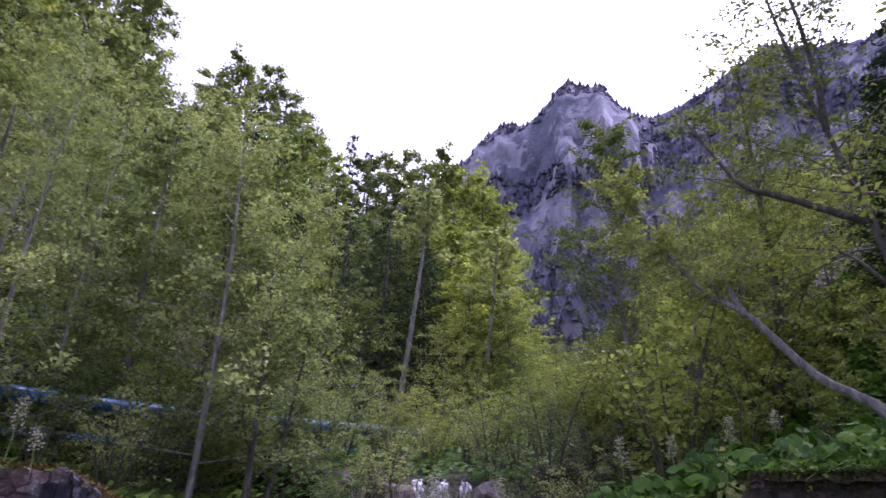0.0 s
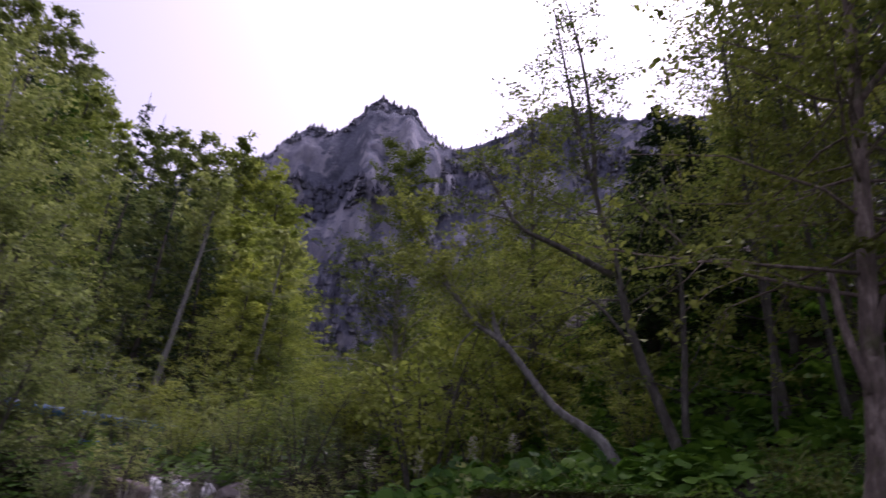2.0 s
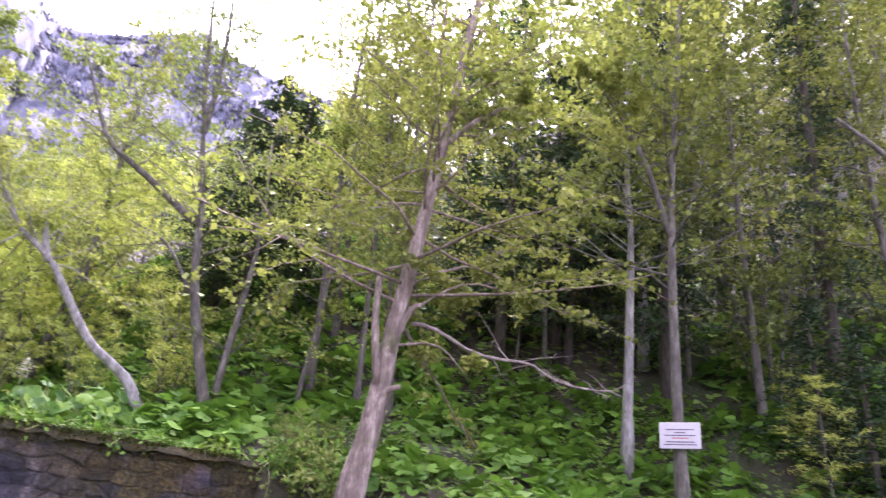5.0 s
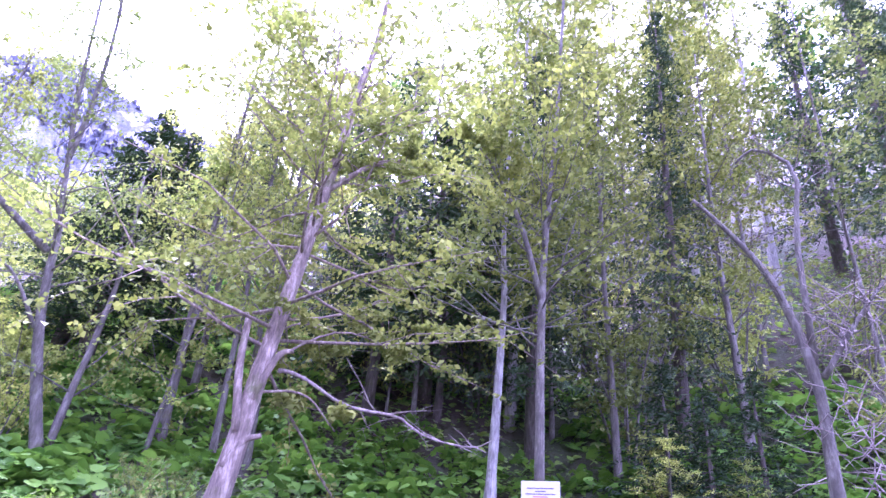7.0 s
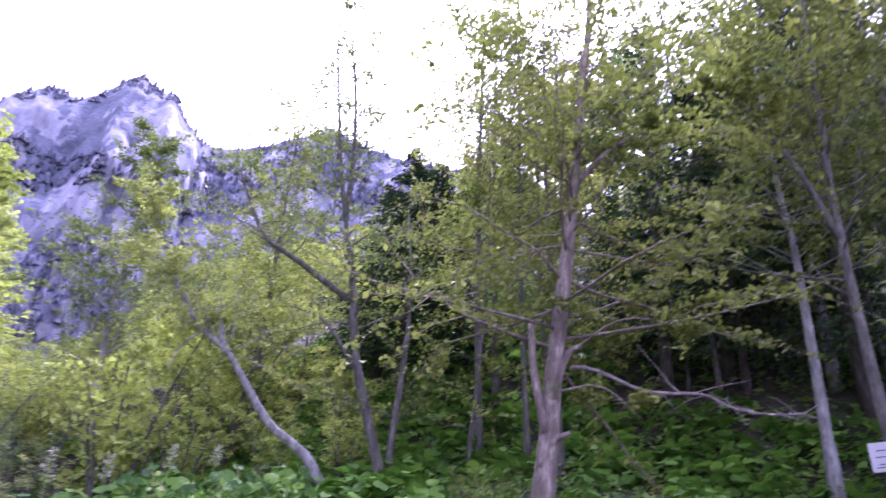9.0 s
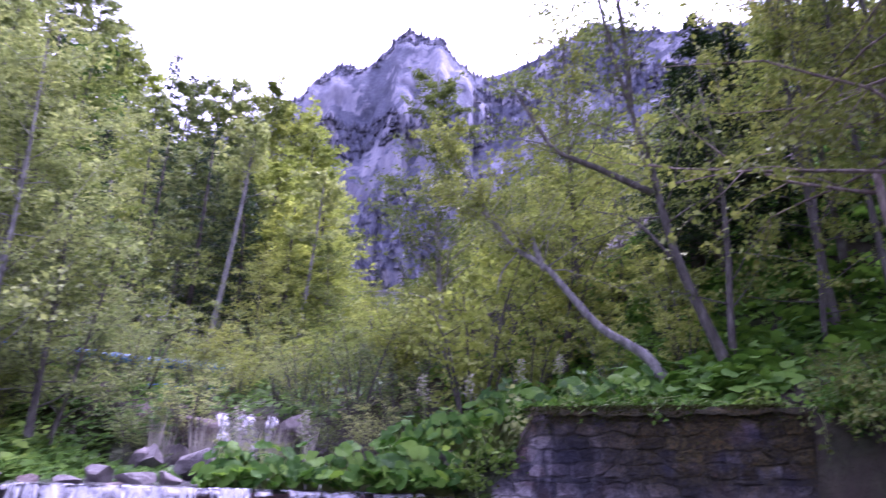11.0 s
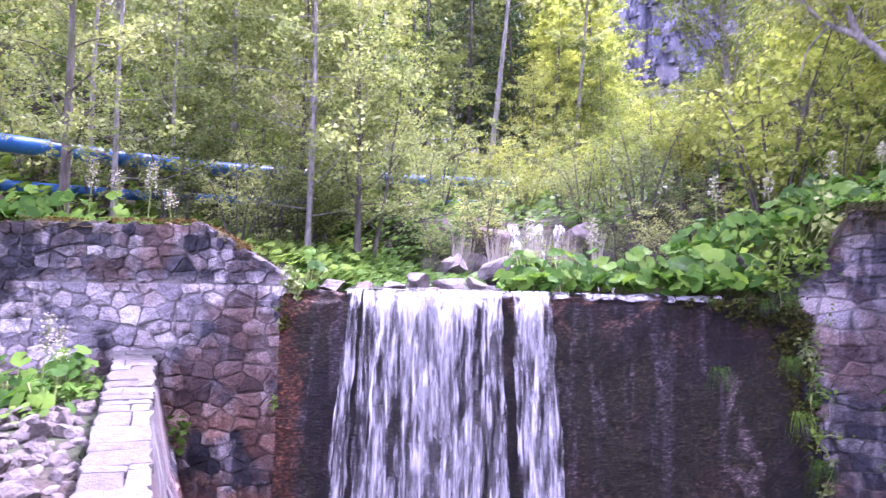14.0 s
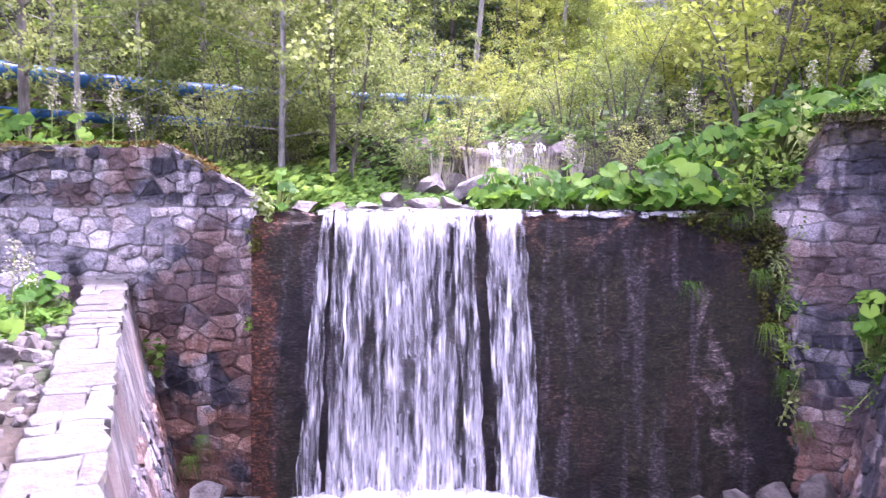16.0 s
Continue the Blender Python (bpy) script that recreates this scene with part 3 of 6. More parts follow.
ground = part("ground", mesh_from("ground", gv, np.stack([gi, gi + 1, gi + cols + 1, gi + cols], 1), GROUND))
tagged(ground, "dark forest floor of earth, leaf litter and low green growth", "ground", kind="structure")

# ---- the mountain ----
RIDGE_AT = [-30, -5, 5.8, 8.9, 11.6, 13.1, 15.2, 16.3, 17.5, 18.9, 20.4, 21.6, 22.8, 24.9, 28.4, 32.5, 35.1, 38, 41.5, 50, 62, 80]
RIDGE_UP = [18, 25, 29.5, 32.8, 34.4, 33.9, 35.4, 36.7, 37.4, 36.7, 36.7, 35.6, 34.4, 33.7, 34.6, 36.1, 37.3, 36.5, 35.9, 35, 31, 20]


def mountain_mesh():
    na, nr = 300, 120
    verts = []
    for i in range(na):
        b = -30 + 110 * i / (na - 1)
        top = 300 * math.tan(radians(np.interp(b, RIDGE_AT, RIDGE_UP)))
        top += 2.5 * noise.noise((b * 0.9, 0, 5)) + 2 * noise.noise((b * 2.7, 0, 9))
        for j in range(nr):
            s = j / (nr - 1)
            fold = 26 * (noise.noise((b * 0.16, s * 1.2, 2)) + 0.5 * noise.noise((b * 0.45, s * 3, 4)) + 0.25 * noise.noise((b * 1.2, s * 7, 8)))
            if s < 0.75:
                t = s / 0.75
                r = 205 + 95 * t ** 1.5 + fold * (1 - t ** 6) * min(1, 4 * t)
                z = 25 + (top - 25) * t + 5 * noise.noise((b * 0.8, t * 14, 1)) * (1 - t ** 5)
            else:
                t = (s - 0.75) / 0.25
                r = 300 + 160 * t
                z = top - (top - 20) * t ** 1.1
            a = radians(b)
            spot = Vector((r * math.sin(a), r * math.cos(a), z * 0.8))
            if s < 0.75:
                calm = min(1, 5 * s) * (1 - (s / 0.75) ** 8)
                r -= calm * (11 * abs(noise.noise(spot / 34)) + 6 * noise.noise(spot / 17) + 3 * noise.noise(spot / 8) + 1.5 * noise.noise(spot / 4))
            verts.append((r * math.sin(a), r * math.cos(a), z + 1.6))
    faces = [(i * nr + j, (i + 1) * nr + j, (i + 1) * nr + j + 1, i * nr + j + 1) for i in range(na - 1) for j in range(nr - 1)]
    return mesh_from("mountain", verts, faces, HAZED_CLIFF)


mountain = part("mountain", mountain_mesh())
tagged(mountain, "grey limestone mountain with steep cliffs and wooded ledges", "mountain", kind="structure")


def tiny_spruces():
    rng = np.random.default_rng(5)
    me = mountain.data
    co = [v.co for v in me.vertices]
    verts, faces = [], []
    for _ in range(19000):
        v = co[int(rng.integers(0, len(co)))]
        b = math.degrees(math.atan2(v.x, v.y))
        if not 2 < b < 60 or v.z < 60 or math.hypot(v.x, v.y) > 304:
            continue
        if noise.noise((v.x * 0.02, v.y * 0.02, v.z * 0.03)) < -0.06 and v.z < 300 * math.tan(radians(np.interp(b, RIDGE_AT, RIDGE_UP))) - 8:
            continue
        h, w = rng.uniform(1.6, 3.8), rng.uniform(1.0, 1.9)
        for tier in range(2):
            base = len(verts)
            z0, z1, r = v.z + h * (0.1 + 0.3 * tier) - 1, v.z + h * (0.65 + 0.35 * tier), w * (1 - 0.3 * tier)
            for k in range(6):
                a = k * math.pi / 3 + rng.uniform(-0.4, 0.4)
                rr = r * rng.uniform(0.6, 1.2)
                verts.append((v.x + rr * math.cos(a), v.y + rr * math.sin(a), z0 + rng.uniform(-0.5, 0.5)))
            verts.append((v.x, v.y, z1))
            faces += [(base + k, base + (k + 1) % 6, base + 6) for k in range(6)]
    return mesh_from("mountain_spruces", verts, faces, FAR_NEEDLE_HAZED, False)


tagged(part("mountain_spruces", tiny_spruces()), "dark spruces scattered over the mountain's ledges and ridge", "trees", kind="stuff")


# ---- masonry ----
def stone_mesh(outline, depth, rng, mat):
    """One rubble stone: a rough face and worn, wavering edges; outline in the wall's own x and z, front towards -y."""
    rough = []
    for k, (x, z) in enumerate(outline):
        bx, bz = outline[(k + 1) % len(outline)]
        rough.append((x, z))
        if math.hypot(bx - x, bz - z) > 0.07:
            s = rng.uniform(0.35, 0.65)
            rough.append((x + (bx - x) * s + rng.uniform(-0.011, 0.011), z + (bz - z) * s + rng.uniform(-0.011, 0.011)))
    n = len(rough)
    cx, cz = sum(p[0] for p in rough) / n, sum(p[1] for p in rough) / n
    tilt_x, tilt_z = rng.uniform(-0.14, 0.14), rng.uniform(-0.16, 0.16)
    v = []
    for shrink, y in ((1.0, 0.04), (0.97, -depth * 0.75), (0.72, -depth)):
        for x, z in rough:
            px, pz = cx + (x - cx) * shrink, cz + (z - cz) * shrink
            v.append((px, y + ((rng.uniform(-0.009, 0.009) + (px - cx) * tilt_x + (pz - cz) * tilt_z) if y < 0 else 0), pz))
    v.append((cx + rng.uniform(-0.03, 0.03), -depth - rng.uniform(-0.012, 0.022), cz + rng.uniform(-0.02, 0.02)))
    f = []
    for ring in (0, n):
        f += [(ring + k, ring + (k + 1) % n, ring + n + (k + 1) % n, ring + n + k) for k in range(n)]
    f += [(2 * n + k, 2 * n + (k + 1) % n, 3 * n) for k in range(n)]
    return mesh_from("stone", v, f, mat, False)


def clipped(poly, nx, nz, d):
    """The part of a polygon where nx * x + nz * z <= d."""
    out = []
    for k, (ax, az) in enumerate(poly):
        bx, bz = poly[(k + 1) % len(poly)]
        a, b = nx * ax + nz * az - d, nx * bx + nz * bz - d
        if a <= 0:
            out.append((ax, az))
        if (a < 0 < b) or (b < 0 < a):
            t = a / (a - b)
            out.append((ax + (bx - ax) * t, az + (bz - az) * t))
    return out


def lay_stones(parent, x0, x1, z0, z1, top, rng, mat, course=0.2, wide=0.28, gap=0.006, limit=300, jitter=0.36, squat=1.9):
    """Random rubble: each stone is the cell round a jittered centre, cut back for its joint."""
    seeds, made = [], 0
    for i in range(-1, int((z1 - z0) / course) + 2):
        for j in range(-1, int((x1 - x0) / wide) + 2):
            if rng.random() < 0.09:
                continue
            seeds.append((x0 + (j + 0.5 * (i % 2) + 0.25 + rng.uniform(-jitter, jitter)) * wide, z0 + (i + 0.5 + rng.uniform(-jitter, jitter) * 0.6) * course))
    for sx, sz in seeds:
        if not (x0 - 0.05 < sx < x1 + 0.05 and z0 - 0.05 < sz < top(sx) + 0.05):
            continue
        poly = [(sx - 0.6, sz - 0.5), (sx + 0.6, sz - 0.5), (sx + 0.6, sz + 0.5), (sx - 0.6, sz + 0.5)]
        for ox, oz in seeds:
            dx, dz = ox - sx, oz - sz
            far = math.hypot(dx, dz)
            if 0 < far < 1.0:
                # stones lie flat: heights count for more than lengths
                tall = dz * squat
                far = math.hypot(dx, tall)
                poly = clipped(poly, dx / far, tall / far, (dx * (sx + ox) + tall * (sz + oz)) / 2 / far - gap * rng.uniform(0.3, 2.4))
        poly = clipped(poly, -1, 0, -x0 - 0.005)
        poly = clipped(poly, 1, 0, x1 - 0.005)
        slope = (top(sx + 0.1) - top(sx - 0.1)) / 0.2
        poly = clipped(poly, -slope, 1, top(sx) - slope * sx - 0.01)
        poly = clipped(poly, 0, -1, -z0)
        if len(poly) < 3 or made >= limit:
            continue
        area = abs(sum(a[0] * b[1] - b[0] * a[1] for a, b in zip(poly, poly[1:] + poly[:1]))) / 2
        if area < 0.006:
            continue
        poly = [(px + rng.uniform(-0.008, 0.008), pz + rng.uniform(-0.008, 0.008)) for px, pz in poly]
        part("stone", stone_mesh(poly, rng.uniform(0.012, 0.04), rng, mat), parent)
        made += 1


def prism(outline, y0, y1, name, mat):
    """A wall body: an outline in x and z, from y0 to y1."""
    n = len(outline)
    v = [(x, y0, z) for x, z in outline] + [(x, y1, z) for x, z in outline]
    f = [tuple(range(n))[::-1], tuple(range(n, 2 * n))] + [(k, (k + 1) % n, n + (k + 1) % n, n + k) for k in range(n)]
    return mesh_from(name, v, f, mat, False)


# ---- the weir ----
CREST, POOL, FACE = 1.69, -1.72, 8.5


def weir_mesh():
    nx, nz = 170, 100
    verts = []
    for i in range(nx + 1):
        x = -2.36 + 6.76 * i / nx
        line = []
        for j in range(nz + 1):
            t = j / nz
            z = -2.3 + (CREST + 2.3) * t
            y = FACE - 0.19 * (1 - t) + 0.05 * noise.noise((x * 1.3, 0, z * 1.1)) + 0.03 * noise.noise((x * 4, 2, z * 4)) + 0.022 * noise.noise((x * 10, 5, z * 10)) + 0.016 * noise.noise((x * 21, 8, z * 21))
            if t > 0.97:
                y += 0.06
            line.append((x, y, z))
        lip = CREST + 0.045 * noise.noise((x * 1.9, 7, 0)) + 0.03 * noise.noise((x * 7, 3, 0)) + 0.012 * noise.noise((x * 23, 3, 0))
        line[-1] = (x, FACE + 0.05, lip)
        line.append((x, FACE + 0.3, lip - 0.02))
        line.append((x, FACE + 0.9, lip - 0.1))
        line.append((x, FACE + 0.9, -2.3))
        verts += line
    h = nz + 4
    faces = [(i * h + j, (i + 1) * h + j, (i + 1) * h + j + 1, i * h + j + 1) for i in range(nx) for j in range(h - 1)]
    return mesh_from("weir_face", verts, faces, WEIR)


weir = thing("weir", "dark wet concrete weir stained brown and rust", "weir", kind="structure")
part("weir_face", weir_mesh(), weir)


def strand(x_top, x_bot, w_top, w_bot, out, rng, name="water_strand", parent=None, z_bot=POOL, rows=34):
    """A ragged ribbon of falling water that arcs away from the crest."""
    v, f, nc = [], [], 5
    ph = rng.uniform(0, 50)
    for j in range(rows + 1):
        t = j / rows
        z = CREST + 0.035 - (CREST + 0.03 - z_bot) * t
        cx = x_top + (x_bot - x_top) * t + 0.035 * noise.noise((ph, t * 6, 0)) * min(1, t * 3)
        w = (w_top + (w_bot - w_top) * t) * (1 + 0.35 * noise.noise((ph + 9, t * 9, 1)))
        y = FACE - 0.02 - out * math.sqrt(t) - 0.06 * t
        for c in range(nc):
            u = c / (nc - 1) - 0.5
            edge = 0.02 * noise.noise((ph + c * 3, t * 22, 4)) if c in (0, nc - 1) else 0
            v.append((cx + u * w + edge, y - 0.045 * (1 - 4 * u * u) - 0.03 * noise.noise((cx * 7 + u, t * 12, ph)), z))
    f = [(j * nc + c, j * nc + c + 1, (j + 1) * nc + c + 1, (j + 1) * nc + c) for j in range(rows) for c in range(nc - 1)]
    return part(name, mesh_from(name, v, f, WATER_FALL), parent)


def curtain(x_top, x_bot, out, seed, parent, z_bot=POOL, columns=40, rows=44):
    """A thin rumpled sheet of falling water; its lace comes from the material."""
    v = []
    for j in range(rows + 1):
        t = j / rows
        z = CREST + 0.05 - (CREST + 0.05 - z_bot) * t
        for c in range(columns + 1):
            u = c / columns
            x = x_top[0] + (x_top[1] - x_top[0]) * u
            x += (x_bot[0] + (x_bot[1] - x_bot[0]) * u - x) * t + 0.05 * noise.noise((u * 9, t * 5, seed)) * t
            if c in (0, columns):
                x += 0.05 * noise.noise((seed + c, t * 14, 3))
            y = FACE + 0.06 - 0.1 * min(1, t * 14) - out * math.sqrt(t) * (1 + 0.5 * noise.noise((u * 7, 1, seed))) - 0.07 * noise.noise((u * 14, t * 7, seed)) * min(1, t * 5)
            v.append((x, y, z + 0.015 * noise.noise((u * 12, 0, seed)) * (1 - t)))
    w = columns + 1
    f = [(j * w + c, j * w + c + 1, (j + 1) * w + c + 1, (j + 1) * w + c) for j in range(rows) for c in range(columns)]
    return part("water_curtain", mesh_from("water_curtain", v, f, WATER_FALL), parent)


fall = thing("waterfall", "white water falling in ragged strands over the weir", "waterfall")
wrng = random.Random(4)
for a, b, out, k in (((-1.14, 0.22), (-1.26, 0.38), 0.14, 1), ((-1.0, -0.2), (-1.1, -0.1), 0.25, 2), ((0.46, 0.93), (0.6, 1.17), 0.2, 3), ((0.52, 0.88), (0.66, 1.1), 0.28, 4), ((-1.5, -1.36), (-1.8, -1.55), 0.2, 5), ((-1.34, -1.2), (-1.45, -1.28), 0.22, 6)):
    curtain(a, b, out, k * 3.7, fall, columns=40 if k < 3 else 14)
for x0, x1, w0, w1 in ((-1.45, -1.68, 0.05, 0.12), (-1.28, -1.36, 0.12, 0.14), (0.66, 0.82, 0.16, 0.3), (0.8, 0.98, 0.08, 0.16), (0.3, 0.42, 0.06, 0.1)):
    strand(x0, x1, w0, w1, 0.22, wrng, parent=fall)
for k in range(6):
    u = k / 5
    strand(-1.08 + 1.3 * u, -1.15 + 1.5 * u + wrng.uniform(-0.08, 0.08), wrng.uniform(0.1, 0.22), wrng.uniform(0.12, 0.26), wrng.uniform(0.18, 0.32), wrng, parent=fall)


def crest_film(x0, x1, seed, parent):
    """Shallow bright water sliding over the lip."""
    v, n = [], int((x1 - x0) / 0.03)
    for i in range(n + 1):
        x = x0 + (x1 - x0) * i / n
        low = 0.06 + 0.07 * max(0, noise.noise((x * 5, seed, 0)) + 0.3) + 0.03 * noise.noise((x * 21, seed, 2))
        for y, z in ((FACE + 0.75, 0.06), (FACE + 0.3, 0.045), (FACE + 0.08, 0.04), (FACE - 0.01, 0.012), (FACE - 0.03, -max(0.01, low) * 0.5)):
            v.append((x, y - 0.02 * noise.noise((x * 8, y * 5, seed)), CREST + z + 0.014 * noise.noise((x * 7, y * 9, seed))))
    f = [(i * 5 + j, i * 5 + j + 1, (i + 1) * 5 + j + 1, (i + 1) * 5 + j) for i in range(n) for j in range(4)]
    return part("crest_water", mesh_from("crest_water", v, f, CREST_WATER), parent)


for k, (a, b) in enumerate(((-1.55, 1.0), (0.98, 3.0))):
    crest_film(a, b, k * 5.3, fall)

# broken water at its foot, and the pool
def foam_mesh():
    v, f, nx, ny = [], [], 60, 14
    for i in range(nx + 1):
        for j in range(ny + 1):
            u, w = i / nx, j / ny
            x, y = -1.95 + 3.4 * u, 8.42 - 1.1 * w
            hump = math.sin(math.pi * u) ** 0.6 * math.sin(math.pi * min(1, 0.25 + w * 0.75))
            v.append((x + 0.05 * noise.noise((x * 6, y * 6, 0)), y, POOL - 0.05 + hump * (0.2 + 0.12 * noise.noise((x * 5, y * 5, 2)) + 0.05 * noise.noise((x * 15, y * 15, 2)))))
    f = [(i * (ny + 1) + j, i * (ny + 1) + j + 1, (i + 1) * (ny + 1) + j + 1, (i + 1) * (ny + 1) + j) for i in range(nx) for j in range(ny)]
    return mesh_from("foam", v, f, FOAM)


part("foam", foam_mesh(), fall)


def sheet(name, x0, x1, y0, y1, zf, nx, ny, mat):
    v = []
    for i in range(nx + 1):
        for j in range(ny + 1):
            x, y = x0 + (x1 - x0) * i / nx, y0 + (y1 - y0) * j / ny
            v.append((x, y, zf(x, y)))
    f = [(i * (ny + 1) + j, (i + 1) * (ny + 1) + j, (i + 1) * (ny + 1) + j + 1, i * (ny + 1) + j + 1) for i in range(nx) for j in range(ny)]
    return mesh_from(name, v, f, mat)


tagged(part("pool_water", sheet("pool_water", -4, 6, 1.6, 8.45, lambda x, y: POOL - 0.06 + 0.02 * noise.noise((x * 3, y * 3, 0)), 40, 30, STREAM)), "dark rippled pool below the weir", "water", kind="structure")
tagged(part("stream_water", sheet("stream_water", -1.6, 3.2, 8.52, 13.6, lambda x, y: CREST + 0.03 + (y - 8.5) * 0.07 + 0.03 * noise.noise((x * 3, y * 3, 6)), 40, 40, STREAM)), "shallow stream running over stones to the weir", "water", kind="structure")

# ---- left wing wall, with its sloping shoulder ----
srng = random.Random(7)


def top_left(x):
    return float(np.interp(x, [-9, -3.36, -2.3], [2.53, 2.53, 1.9]))


wall_left = thing("wall_left", "grey rubble stone wing wall with lime streaks and moss", "wall", kind="structure")
part("wall_body", prism([(-9, -2.4), (-2.35, -2.4), (-2.35, 1.88), (-3.36, 2.49), (-9, 2.49)], FACE + 0.03, FACE + 0.55, "wall_body", MORTAR), wall_left)
pivot = thing("stonework", "", "")
pivot.parent, pivot.matrix_basis = wall_left, pose(0, FACE + 0.03, 0)
lay_stones(pivot, -7.9, -2.34, -1.0, 1.77, lambda s: 1.77, srng, STONE, course=0.165, wide=0.24, limit=430)
lay_stones(pivot, -7.9, -2.34, 1.78, 2.53, top_left, srng, STONE, course=0.145, wide=0.2, limit=210)
lay_stones(pivot, -3.9, -2.34, -1.8, -1.01, lambda s: -1.01, srng, STONE, course=0.19, wide=0.27, limit=40)


def moss_cap(name, a, b, width, rng, parent, thick=0.05):
    """An uneven cushion of moss along a wall's top edge."""
    a, b = Vector(a), Vector(b)
    along = (b - a).normalized()
    across = along.cross(Vector((0, 0, 1))).normalized()
    n, m, v = max(6, int((b - a).length / 0.07)), 6, []
    for i in range(n + 1):
        p = a.lerp(b, i / n)
        for j in range(m + 1):
            u = j / m - 0.5
            h = thick * (1 - (2 * u) ** 4) * (0.2 + 1.5 * abs(noise.noise((p.x * 6, p.y * 6, u * 3 + p.z)))) - (0.07 * noise.noise((p.x * 5, p.y * 5, 3)) + 0.05 if abs(u) == 0.5 else 0)
            v.append(p + across * u * width + Vector((0, 0, h)))
    f = [(i * (m + 1) + j, i * (m + 1) + j + 1, (i + 1) * (m + 1) + j + 1, (i + 1) * (m + 1) + j) for i in range(n) for j in range(m)]
    return part(name, mesh_from(name, v, f, MOSS), parent, "ochre moss cushion")


moss_cap("moss", (-3.45, FACE + 0.2, 2.53), (-2.85, FACE + 0.2, 2.2), 0.42, srng, wall_left, 0.07)
moss_cap("moss", (-5.9, FACE + 0.25, 2.5), (-4.6, FACE + 0.25, 2.5), 0.5, srng, wall_left, 0.05)

# ---- right wing wall, turning towards the camera ----
wall_right = thing("wall_right", "grey rubble stone wing wall with a mossy crown", "wall", kind="structure")
R_LEN = (WALL_R[1] - WALL_R[0]).length
wall_right.matrix_basis = Matrix.Translation((WALL_R[0].x, WALL_R[0].y, 0)) @ pose(0, 0, 0, 0, 0, math.degrees(math.atan2(WALL_R[1].y - WALL_R[0].y, WALL_R[1].x - WALL_R[0].x)))


def top_right(x):
    return float(np.interp(x, [-0.05, 0.08, 0.5, 9], [1.9, 2.0, 2.8, 2.8]))


part("wall_body", prism([(-0.05, -2.4), (R_LEN, -2.4), (R_LEN, 2.75), (0.5, 2.75), (0.08, 1.95), (-0.05, 1.85)], 0.03, 0.5, "wall_body", MORTAR), wall_right)
stones_r = new("stonework")
stones_r.parent, stones_r.matrix_basis = wall_right, pose(0, 0.03, 0)
lay_stones(stones_r, -0.05, R_LEN, -1.7, 1.95, lambda s: 1.95, srng, STONE, course=0.18, wide=0.27, limit=300, jitter=0.26, squat=4.5)
lay_stones(stones_r, 0.0, R_LEN, 1.96, 2.78, top_right, srng, STONE, course=0.17, wide=0.25, limit=110, jitter=0.26, squat=4.5)
moss_cap("moss", (0.14, 0.12, 2.02), (0.5, 0.12, 2.72), 0.36, srng, wall_right, 0.06)
moss_cap("moss", (0.48, 0.12, 2.77), (R_LEN - 0.05, 0.12, 2.77), 0.42, srng, wall_right, 0.07)

# ---- training walls that slope down along the pool ----
def cap_slab(x0, x1, y0, y1, rng, top):
    n, v = 8, []
    cx, cy = (x0 + x1) / 2, (y0 + y1) / 2
    pts = [(x0, y0), (cx, y0), (x1, y0), (x1, cy), (x1, y1), (cx, y1), (x0, y1), (x0, cy)]
    pts = [(x + rng.uniform(-0.02, 0.02), y + (rng.uniform(-0.012, 0.012) if abs(y) < 0.2 else rng.uniform(-0.03, 0.03))) for x, y in pts]
    lift = rng.uniform(-0.006, 0.008)
    for s, h in ((1.0, -0.05), (1.0, 0.014), (0.95, 0.022)):
        for x, y in pts:
            px, py = cx + (x - cx) * s, cy + (y - cy) * s
            v.append((px, py, top(px) + h + lift + rng.uniform(-0.005, 0.005)))
    v.append((cx, cy, top(cx) + 0.028 + lift))
    f = [(r + k, r + (k + 1) % n, r + n + (k + 1) % n, r + n + k) for r in (0, n) for k in range(n)]
    f += [(2 * n + k, 2 * n + (k + 1) % n, 3 * n) for k in range(n)]
    return mesh_from("capstone", v, f, CAP, False)


